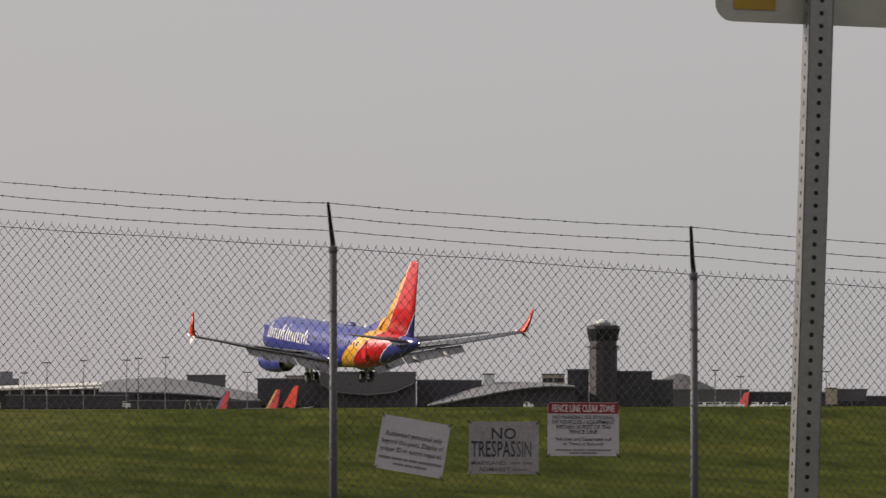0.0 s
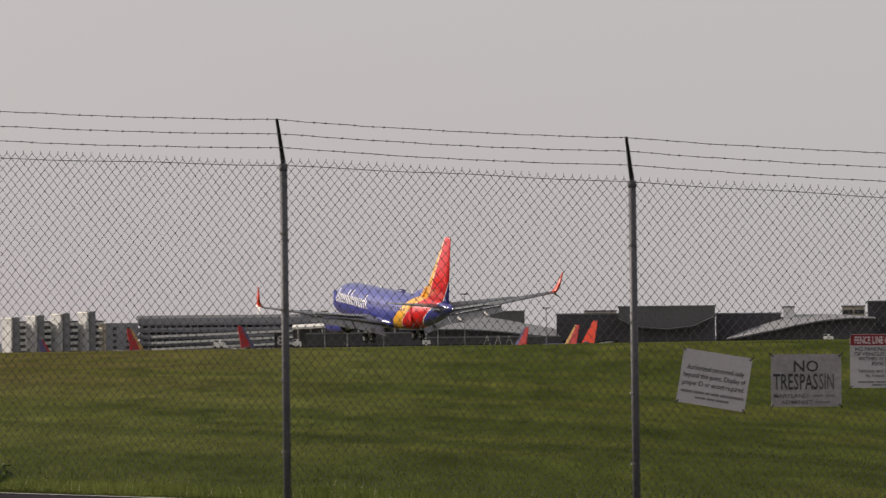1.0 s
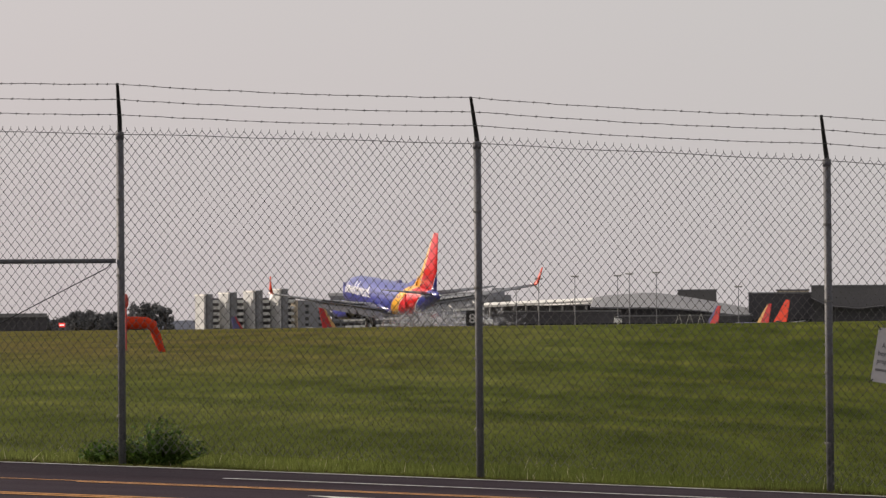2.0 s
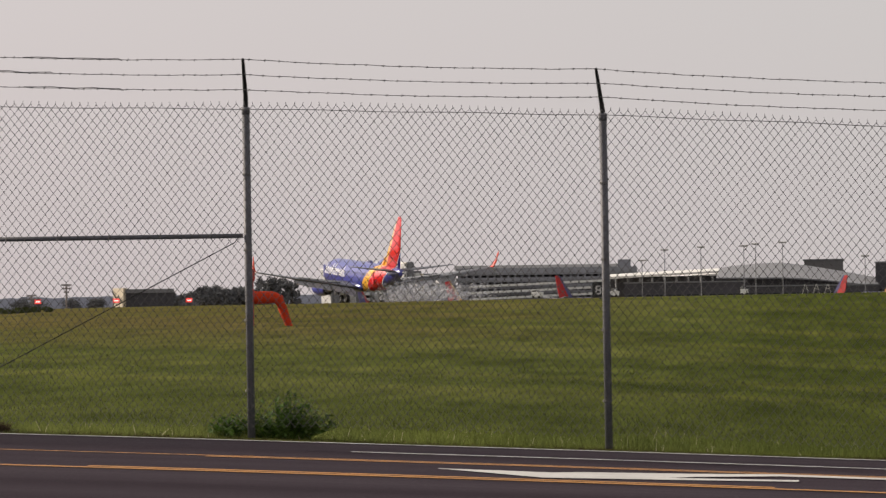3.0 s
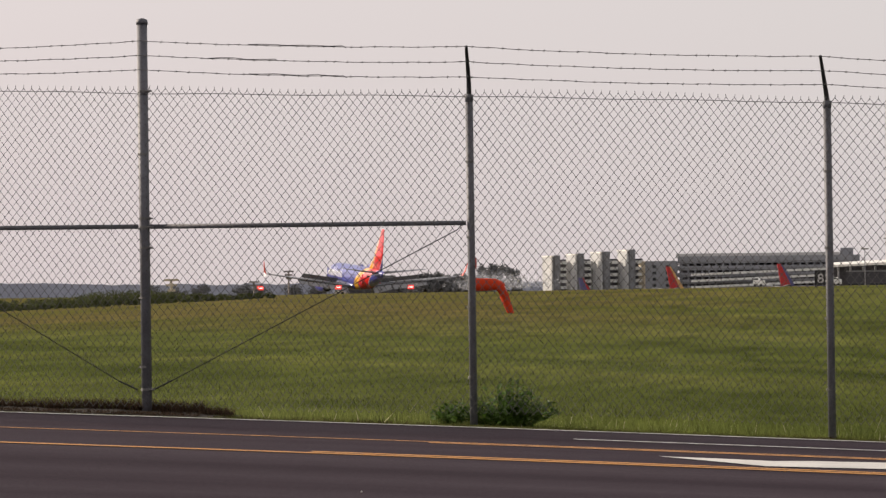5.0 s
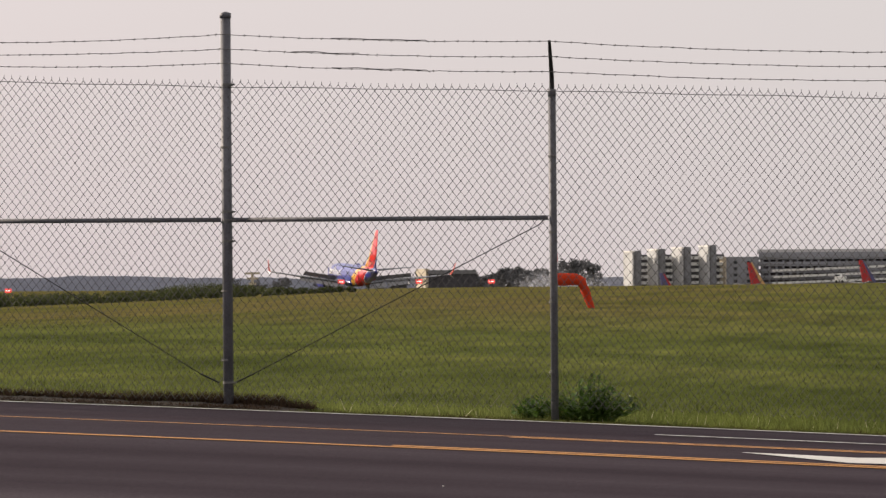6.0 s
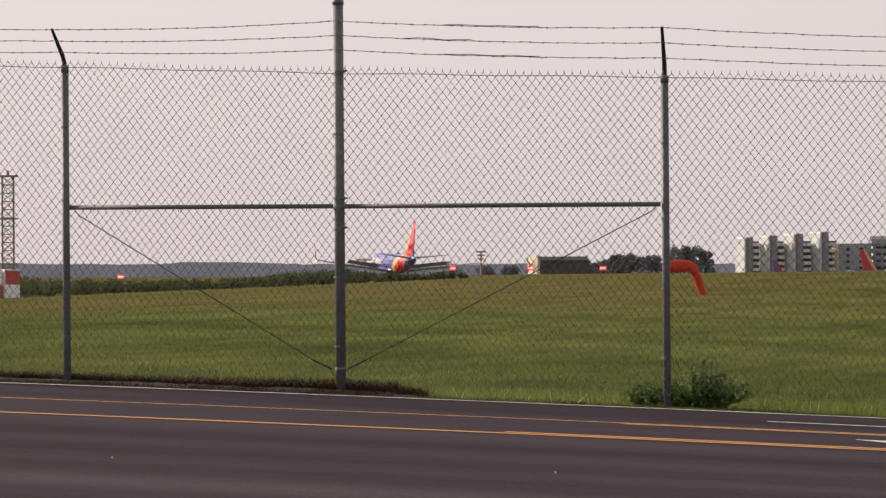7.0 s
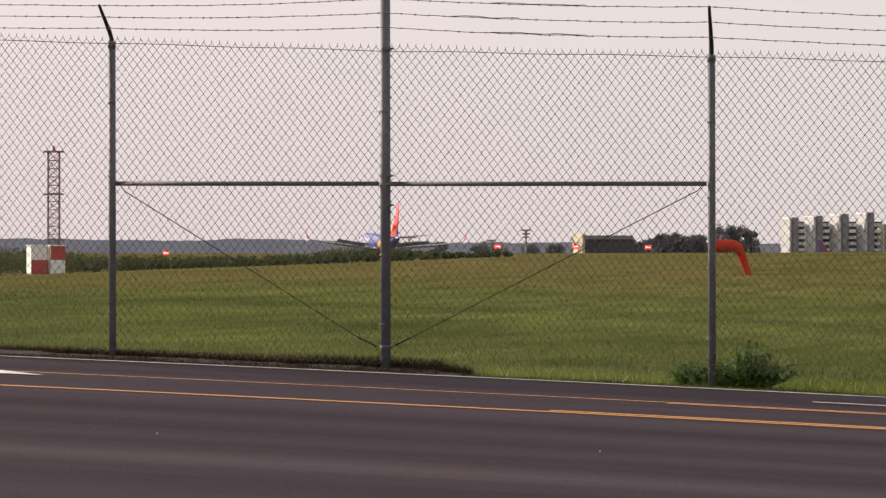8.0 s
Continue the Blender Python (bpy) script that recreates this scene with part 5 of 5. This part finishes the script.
def lattice_mast():
    d = 292.0
    root = thing("antenna_mast", "red and white lattice antenna mast", "mast", at=face(-0.3077, d))
    z = lambda el: far_z(d, el)
    w = 0.42
    legs = [(-w, -w), (w, -w), (w, w), (-w, w)]
    for x, y in legs:
        part("leg", tubed([(x, y, z(-25)), (x, y, z(168))], 0.075, 6), M["mast_grey"], root)
    n = 13
    for k in range(n):
        za, zb = z(-22 + 188 * k / n), z(-22 + 188 * (k + 1) / n)
        for (xa, ya), (xb, yb) in zip(legs, legs[1:] + legs[:1]):
            part("lattice_bar", tubed([(xa, ya, za), (xb, yb, zb)], 0.03, 5), M["mast_red" if k % 4 < 2 else "mast_grey"], root)
            part("lattice_bar", tubed([(xa, ya, za), (xb, yb, za)], 0.035, 5), M["mast_grey"], root)
    for el, s in ((167, 1.55), (92, 1.5), (12, 1.4)):
        part("platform", boxed((0, 0, z(el)), (s, s, 0.12)), M["mast_grey"], root)
        for sx in (-1, 1):
            part("guard_rail", tubed([(sx * s / 2, -s / 2, z(el) + 0.6), (sx * s / 2, s / 2, z(el) + 0.6)], 0.03, 5), M["mast_grey"], root)
    part("beacon", tubed([(0, 0, z(168)), (0, 0, z(177))], 0.1, 8), M["mast_red"], root)
    base = z(-50)
    for az, wide, deep, turn, upper, lower in ((-0.3120, 1.15, 1.3, 16, "white", "mast_red"), (-0.3069, 1.05, 1.1, 10, "mast_red", "white")):
        hut = thing("equipment_cabinet", "red and white airfield equipment cabinet beside the mast", "cabinet", "mast cabinets", face(az, d - 6) @ pose(0, 0, 0, 0, 0, turn))
        part("plinth", boxed((0, 0, base - 0.3), (wide + 0.1, deep + 0.1, 0.8), None, 0.02), M["concrete_dark"], hut)
        for h, mat in ((0.52, lower), (1.55, upper)):
            part("wall_panel", boxed((0, 0, base + h + 0.1), (wide, deep, 1.01), None, 0.02), M[mat], hut)
        # left side in warm near-white, its sunlit look put into the colour
        part("sunlit_side", boxed((-wide / 2 - 0.02, 0, base + 1.13), (0.03, deep - 0.1, 1.95), None, 0.008), M["gloss_white"], hut)
        part("roof", boxed((0, 0, base + 2.2), (wide + 0.14, deep + 0.14, 0.08), None, 0.02), M["white"], hut)
        for x in (-0.32, 0.32):
            part("door", boxed((x * wide * 0.75, -deep / 2 - 0.02, base + 0.62), (wide * 0.42, 0.03, 0.86), None, 0.008), M[lower], hut)


lattice_mast()
for az, el in ((-0.2790, -11), (-0.1938, 1), (-0.1738, 1), (-0.1552, 0)):
    d = 520.0
    root = thing("runway_sign", "lit red runway hold sign with white marking", "sign", "runway signs", face(az, d))
    z = far_z(d, el)
    part("face", boxed((0, 0, z), (0.86, 0.25, 0.56), None, 0.03), M["red_light"], root)
    part("legend", boxed((0, -0.14, z), (0.6, 0.02, 0.15)), M["white_light"], root)
    for x in (-0.4, 0.4):
        part("leg", tubed([(x, 0, z - 2.2), (x, 0, z - 0.3)], 0.05, 6), M["galv"], root)


def depot():
    d = 1000.0
    root = thing("depot_shed", "long dark shed with a beige end wall", "building", at=face(-0.1728, d))
    k = d / F
    part("end_wall", boxed((0, 2, far_z(d, 4)), (1.2, 34 * k, 38 * k), pose(0, 0, 0, 0, 0, 32)), M["beige"], root)
    for s in (-1, 1):
        part("cross_brace", tubed([(s * 8 * k - 0.9, 2 + s * 7 * k - 0.9, far_z(d, -10)), (-s * 8 * k - 0.9, 2 - s * 7 * k - 0.9, far_z(d, 18))], 0.18, 5), M["facade_grey"], root)
    part("long_wall", boxed((52 * k, 4, far_z(d, 0)), (84 * k, 8, 34 * k)), M["facade"], root)
    part("roof", boxed((52 * k, 4, far_z(d, 17.5)), (86 * k, 9, 1.0)), M["roof"], root)
    for i in range(8):
        part("bay_door", boxed((16 * k + i * 10 * k, -0.1, far_z(d, -2)), (7 * k, 0.3, 20 * k)), M["facade"], root)


depot()


def approach_mast(az, el, d, mat, label):
    root = thing("navigation_mast", label, "mast", "", face(az, d))
    z = far_z(d, el)
    part("pole", tubed([(0, 0, -6), (0, 0, z)], 0.3, 6), M[mat], root)
    for k in range(3):
        part("cross_bar", boxed((0, 0, z - 1.2 * k), (3.4 - 0.8 * k, 0.5, 0.5)), M[mat], root)


approach_mast(-0.1865, 30, 1300.0, "mast_grey", "dark distant antenna mast")
approach_mast(-0.1954, 12, 1300.0, "mast_grey", "small dark distant antenna mast")
approach_mast(-0.2166, 17, 900.0, "beige", "small pale yellow navigation mast")


# ---- trees, hills, bushes ----
def leaf_cloud(rnd, centres, size, count, flat=1.0):
    """Small leaf faces scattered through balls (x, y, z, r)."""
    v, f = [], []
    for cx, cy, cz, r in centres:
        for _ in range(count):
            d = Vector((rnd.gauss(0, 1), rnd.gauss(0, 1), rnd.gauss(0, 1))).normalized() * r * (rnd.random() ** 0.4)
            p = Vector((cx + d.x, cy + d.y, cz + d.z * flat))
            a = Vector((rnd.gauss(0, 1), rnd.gauss(0, 1), rnd.gauss(0, 1))).normalized()
            b = a.orthogonal().normalized()
            s = size * rnd.uniform(0.5, 1.3)
            k = len(v)
            v += [tuple(p + a * s), tuple(p + b * s * 0.45), tuple(p - a * s), tuple(p - b * s * 0.45)]
            f.append((k, k + 1, k + 2, k + 3))
    return v, f


def tree(az, el, d, width, seed):
    rnd = random.Random(seed)
    root = thing("tree", "dark leafy tree at the airfield's edge", "tree", "airfield trees", face(az, d))
    top, w = far_z(d, el), width * d
    base = -5.0
    part("trunk", tubed([(0, 0, base), (0.2, 0, base + (top - base) * 0.45), (0.1, 0, base + (top - base) * 0.8)], [0.45, 0.3, 0.1], 8), M["bark"], root)
    for k in range(4):
        a = rnd.uniform(0, 6.28)
        part("limb", tubed([(0, 0, base + (top - base) * (0.35 + 0.1 * k)), (w * 0.35 * math.cos(a), w * 0.35 * math.sin(a), base + (top - base) * (0.55 + 0.1 * k))], [0.18, 0.05], 6), M["bark"], root)
    balls = []
    for k in range(15):
        u = rnd.random()
        r = w * rnd.uniform(0.14, 0.26)
        spread = 0.5 * w * (1 - 0.55 * u)
        balls.append((rnd.uniform(-spread, spread), rnd.uniform(-spread, spread), base + (top - base) * (0.32 + 0.62 * u) - r * 0.4, r))
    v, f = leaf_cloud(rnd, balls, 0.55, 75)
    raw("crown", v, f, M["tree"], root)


_rnd = random.Random(21)
for k in range(19):
    az = -0.163 + 0.0019 * k
    el = float(np.interp(az, [-0.165, -0.157, -0.150, -0.146, -0.140, -0.136, -0.131, -0.124], [16, 17, 28, 24, 26, 38, 44, 44])) + _rnd.uniform(-5, 3)
    tree(az + _rnd.uniform(-0.0006, 0.0006), el, 1120 + 40 * (k % 3), _rnd.uniform(0.0042, 0.0062), 100 + k)
for k in range(7):
    tree(-0.2215 + 0.007 * k + _rnd.uniform(-0.002, 0.002), _rnd.uniform(4, 9), 1700, 0.006, 300 + k)


def hills():
    v, f = [], []
    n = 420
    for i in range(n + 1):
        az = -0.42 + 0.78 * i / n
        d = 3600.0
        e = np.interp(az, [-0.42, -0.318, -0.30, -0.272, -0.255, -0.235, -0.2, -0.16, -0.1, 0.36], [14, 15, 12, 11, 15, 10, 8, 9, 6, 5])
        e = float(e) + 3.0 * (noise.noise(Vector((az * 120, 0, 3))) + 0.7 * noise.noise(Vector((az * 420, 0, 9))) + 0.4 * noise.noise(Vector((az * 1100, 0, 5))))
        x, y = spot(az, d)
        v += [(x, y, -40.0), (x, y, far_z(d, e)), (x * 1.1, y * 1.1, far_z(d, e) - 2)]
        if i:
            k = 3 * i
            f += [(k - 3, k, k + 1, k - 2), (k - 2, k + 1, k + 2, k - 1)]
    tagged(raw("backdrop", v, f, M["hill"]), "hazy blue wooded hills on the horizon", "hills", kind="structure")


hills()


def hedge():
    rnd = random.Random(5)
    balls = []
    for k in range(330):
        az = rnd.uniform(-0.345, -0.190)
        d = rnd.uniform(300, 345)
        x, y = spot(az, d)
        g = float(ground_z(np.float64(x), np.float64(y)))
        e = float(np.interp(az, [-0.345, -0.318, -0.306, -0.292, -0.264, -0.250, -0.242, -0.232, -0.222, -0.212, -0.200, -0.190], [3, 1, -2, -13, -15, -13, -6, 1, 0, -6, -9, -13]))
        tall = max(0.5, far_z(d, e) - g) * rnd.choice((0.45, 0.7, 0.85, 0.95, 1.0))
        r = min(0.9, tall * 0.5)
        balls.append((x, y, g + tall - r * 0.8, r))
        balls.append((x + rnd.uniform(-1, 1), y, g + tall * 0.4, r * 1.1))
    v, f = leaf_cloud(rnd, balls, 0.10, 120, 0.8)
    tagged(raw("shrub_belt", v, f, M["bush"]), "rough green shrubs along the field's edge", "bushes", kind="stuff")


hedge()


def weed(x, y, w, h, seed, n):
    rnd = random.Random(seed)
    root = thing("weed_clump", "leafy green weeds growing at a fence post", "plant", at=pose(x, y, float(ground_z(np.float64(x), np.float64(y)))))
    bm = bmesh.new()
    v, f = [], []
    for k in range(n):
        a = rnd.uniform(0, 6.28)
        q = rnd.random() ** 0.7
        tip = Vector((math.cos(a) * w * q, math.sin(a) * 0.28 * q, h * rnd.uniform(0.35, 1.0) * (1 - 0.65 * q * q)))
        tube(bm, [(tip.x * 0.3, tip.y * 0.3, 0), (tip.x * 0.8, tip.y * 0.8, tip.z * 0.6), tip], [0.004, 0.003, 0.0015], 4)
        for j in range(9):
            p = Vector((tip.x * (0.4 + 0.07 * j), tip.y * (0.4 + 0.07 * j), tip.z * (0.25 + 0.085 * j)))
            d = Vector((rnd.gauss(0, 1), rnd.gauss(0, 1), rnd.gauss(0.1, 0.5))).normalized()
            s = d.cross(Vector((rnd.gauss(0, 0.4), rnd.gauss(0, 0.4), 1))).normalized()
            L = rnd.uniform(0.035, 0.078)
            i = len(v)
            v += [tuple(p), tuple(p + d * L * 0.5 + s * L * 0.27), tuple(p + d * L + Vector((0, 0, -0.01))), tuple(p + d * L * 0.5 - s * L * 0.27)]
            f.append((i, i + 1, i + 2, i + 3))
    part("stem", bm, M["leaf"], root)
    raw("foliage", v, f, M["leaf"], root)


weed(-4.36, 33.22, 0.50, 0.47, 31, 130)
weed(-4.86, 33.25, 0.26, 0.26, 32, 40)


def blades(name, label, count, y0, y1, h0, h1, width, material, seed, x0=None, x1=None, lift=0.0):
    rng = np.random.default_rng(seed)
    y = y0 + (y1 - y0) * rng.random(count) ** 1.25
    if x0 is None:
        x = (-0.345 + 0.565 * rng.random(count)) * y
    else:
        x = x0 + (x1 - x0) * rng.random(count)
    keep = np.array([noise.noise(Vector((a * 1.3, b * 0.9, seed))) + rng.random() * 1.2 > 0.15 for a, b in zip(x, y)])
    x, y = x[keep], y[keep]
    n = len(x)
    z = ground_z(x, y) - 0.01 + lift
    big = np.array([0.75 + 0.6 * noise.noise(Vector((a * 0.6, b * 0.5, 7.0))) for a, b in zip(x, y)])
    h = (h0 + (h1 - h0) * rng.random(n) ** 2) * np.clip(big, 0.35, 1.5)
    a = rng.random(n) * 6.283
    lean = rng.normal(0, 0.38, (n, 2)) * h[:, None]
    w = width * (0.6 + 0.8 * rng.random(n))
    dx, dy = np.cos(a) * w / 2, np.sin(a) * w / 2
    v = np.empty((n, 3, 3))
    v[:, 0] = np.stack([x - dx, y - dy, z], 1)
    v[:, 1] = np.stack([x + dx, y + dy, z], 1)
    v[:, 2] = np.stack([x + lean[:, 0], y + lean[:, 1], z + h], 1)
    me = bpy.data.meshes.new(name)
    me.vertices.add(3 * n)
    me.vertices.foreach_set("co", v.ravel())
    me.loops.add(3 * n)
    me.loops.foreach_set("vertex_index", np.arange(3 * n, dtype=np.int32))
    me.polygons.add(n)
    me.polygons.foreach_set("loop_start", np.arange(0, 3 * n, 3, dtype=np.int32))
    me.polygons.foreach_set("loop_total", np.full(n, 3, dtype=np.int32))
    me.update(calc_edges=True)
    me.validate()
    tagged(finish(new(name, me), material), label, "grass", kind="stuff")


blades("verge_grass", "uneven green grass along the fence foot", 90000, 33.03, 36.5, 0.03, 0.16, 0.007, M["verge"], 1)
blades("field_grass", "short green field grass behind the fence", 130000, 35.5, 75.0, 0.03, 0.11, 0.011, M["blade"], 2)
blades("far_field_grass", "short mown grass towards the crest", 110000, 70.0, 250.0, 0.02, 0.09, 0.03, M["blade"], 3)


def turf_bank():
    """The raised sod edge that overhangs the road's margin along the left bays."""
    xs = np.arange(-13.0, -6.7, 0.035)
    prof = [(32.71, -0.10), (32.74, 0.25), (32.92, 0.45), (33.08, 1.0), (33.24, 0.85), (33.6, -0.15)]
    v, f = [], []
    for x in xs:
        h = 0.040 + 0.020 * noise.noise(Vector((x * 1.6, 0, 2))) + 0.012 * noise.noise(Vector((x * 7.0, 0, 4)))
        h *= min(1.0, max(0.0, (-6.75 - x) / 0.35))
        for k, (y, u) in enumerate(prof):
            yy = y + 0.03 * noise.noise(Vector((x * 5.0, k * 1.7, 8)))
            v.append((x, yy, float(ground_z(np.float64(x), np.float64(33.0))) + h * u + 0.010 * noise.noise(Vector((x * 16, k * 2.3, 1)))))
    n = len(prof)
    for a in range(len(xs) - 1):
        for k in range(n - 1):
            f.append((a * n + k, a * n + k + 1, a * n + n + k + 1, a * n + n + k))
    tagged(raw("turf_bank", v, f, M["soil"]), "dark raised turf edge along the road margin", "turf", kind="structure")


turf_bank()
blades("dry_grass_strip", "dead brown grass and weeds by the road edge", 26000, 33.03, 33.22, 0.05, 0.18, 0.012, M["dry"], 4, -12.5, -7.0, 0.02)
blades("dead_thatch", "short dead brown thatch under the fence", 14000, 32.72, 33.04, 0.015, 0.055, 0.011, M["dry"], 12, -12.5, -7.0, 0.015)
blades("bank_grass", "green grass growing over the turf edge", 16000, 33.12, 33.6, 0.05, 0.20, 0.008, M["verge"], 9, -12.5, -6.9, 0.02)
blades("dead_weed_tuft", "low dead brown weeds beside the corner post", 3600, 32.98, 33.2, 0.03, 0.14, 0.010, M["dry"], 6, -7.4, -6.75)
blades("dry_grass_tuft", "dead brown grass scattered along the road edge", 15000, 32.70, 33.02, 0.015, 0.045, 0.010, M["dry"], 5, -12.5, 7.0)
blades("edge_grass", "thin low green grass between fence and road", 16000, 32.72, 33.05, 0.015, 0.05, 0.007, M["verge"], 11, -6.9, 7.5)
# sparse stalks whose pale colour gives the glints of sunlit seed heads
blades("straw_stalk", "scattered straw stalks in the verge, pale for sunlit glints", 260, 32.9, 37.0, 0.08, 0.22, 0.007, M["straw"], 8, -7.2, 5.0)


def motions():
    rows = []
    for t, s, z, pitch, bank, nose in FLIGHT:
        h = radians(HEADING)
        rows.append((t, pose(TOUCH[0] - s * math.sin(h), TOUCH[1] + s * math.cos(h), EYE[2] + z, pitch, -bank, nose)))
    walk(airliner, rows)
    for side, wing in WINGS:
        root = Matrix.Translation((side * 1.6, 0, 2.0))
        walk(wing, [(t, root @ pose(0, 0, 0, 0, a * side, 0) @ root.inverted()) for t, a in SETTLE])
    for side, sp in SPOILERS:
        walk(sp, [(t, spoiler_pose(side, a)) for t, a in ((0.0, 0), (4.3, 0), (4.4, 8), (4.6, 44), (4.8, 52), (8.0, 52))])
    rows = []
    for t, s, z in DRIFT:
        h = radians(HEADING)
        rows.append((t, pose(TOUCH[0] - s * math.sin(h), TOUCH[1] + s * math.cos(h), EYE[2] + z, 0, 0, HEADING)))
    walk(smoke, rows)


motions()
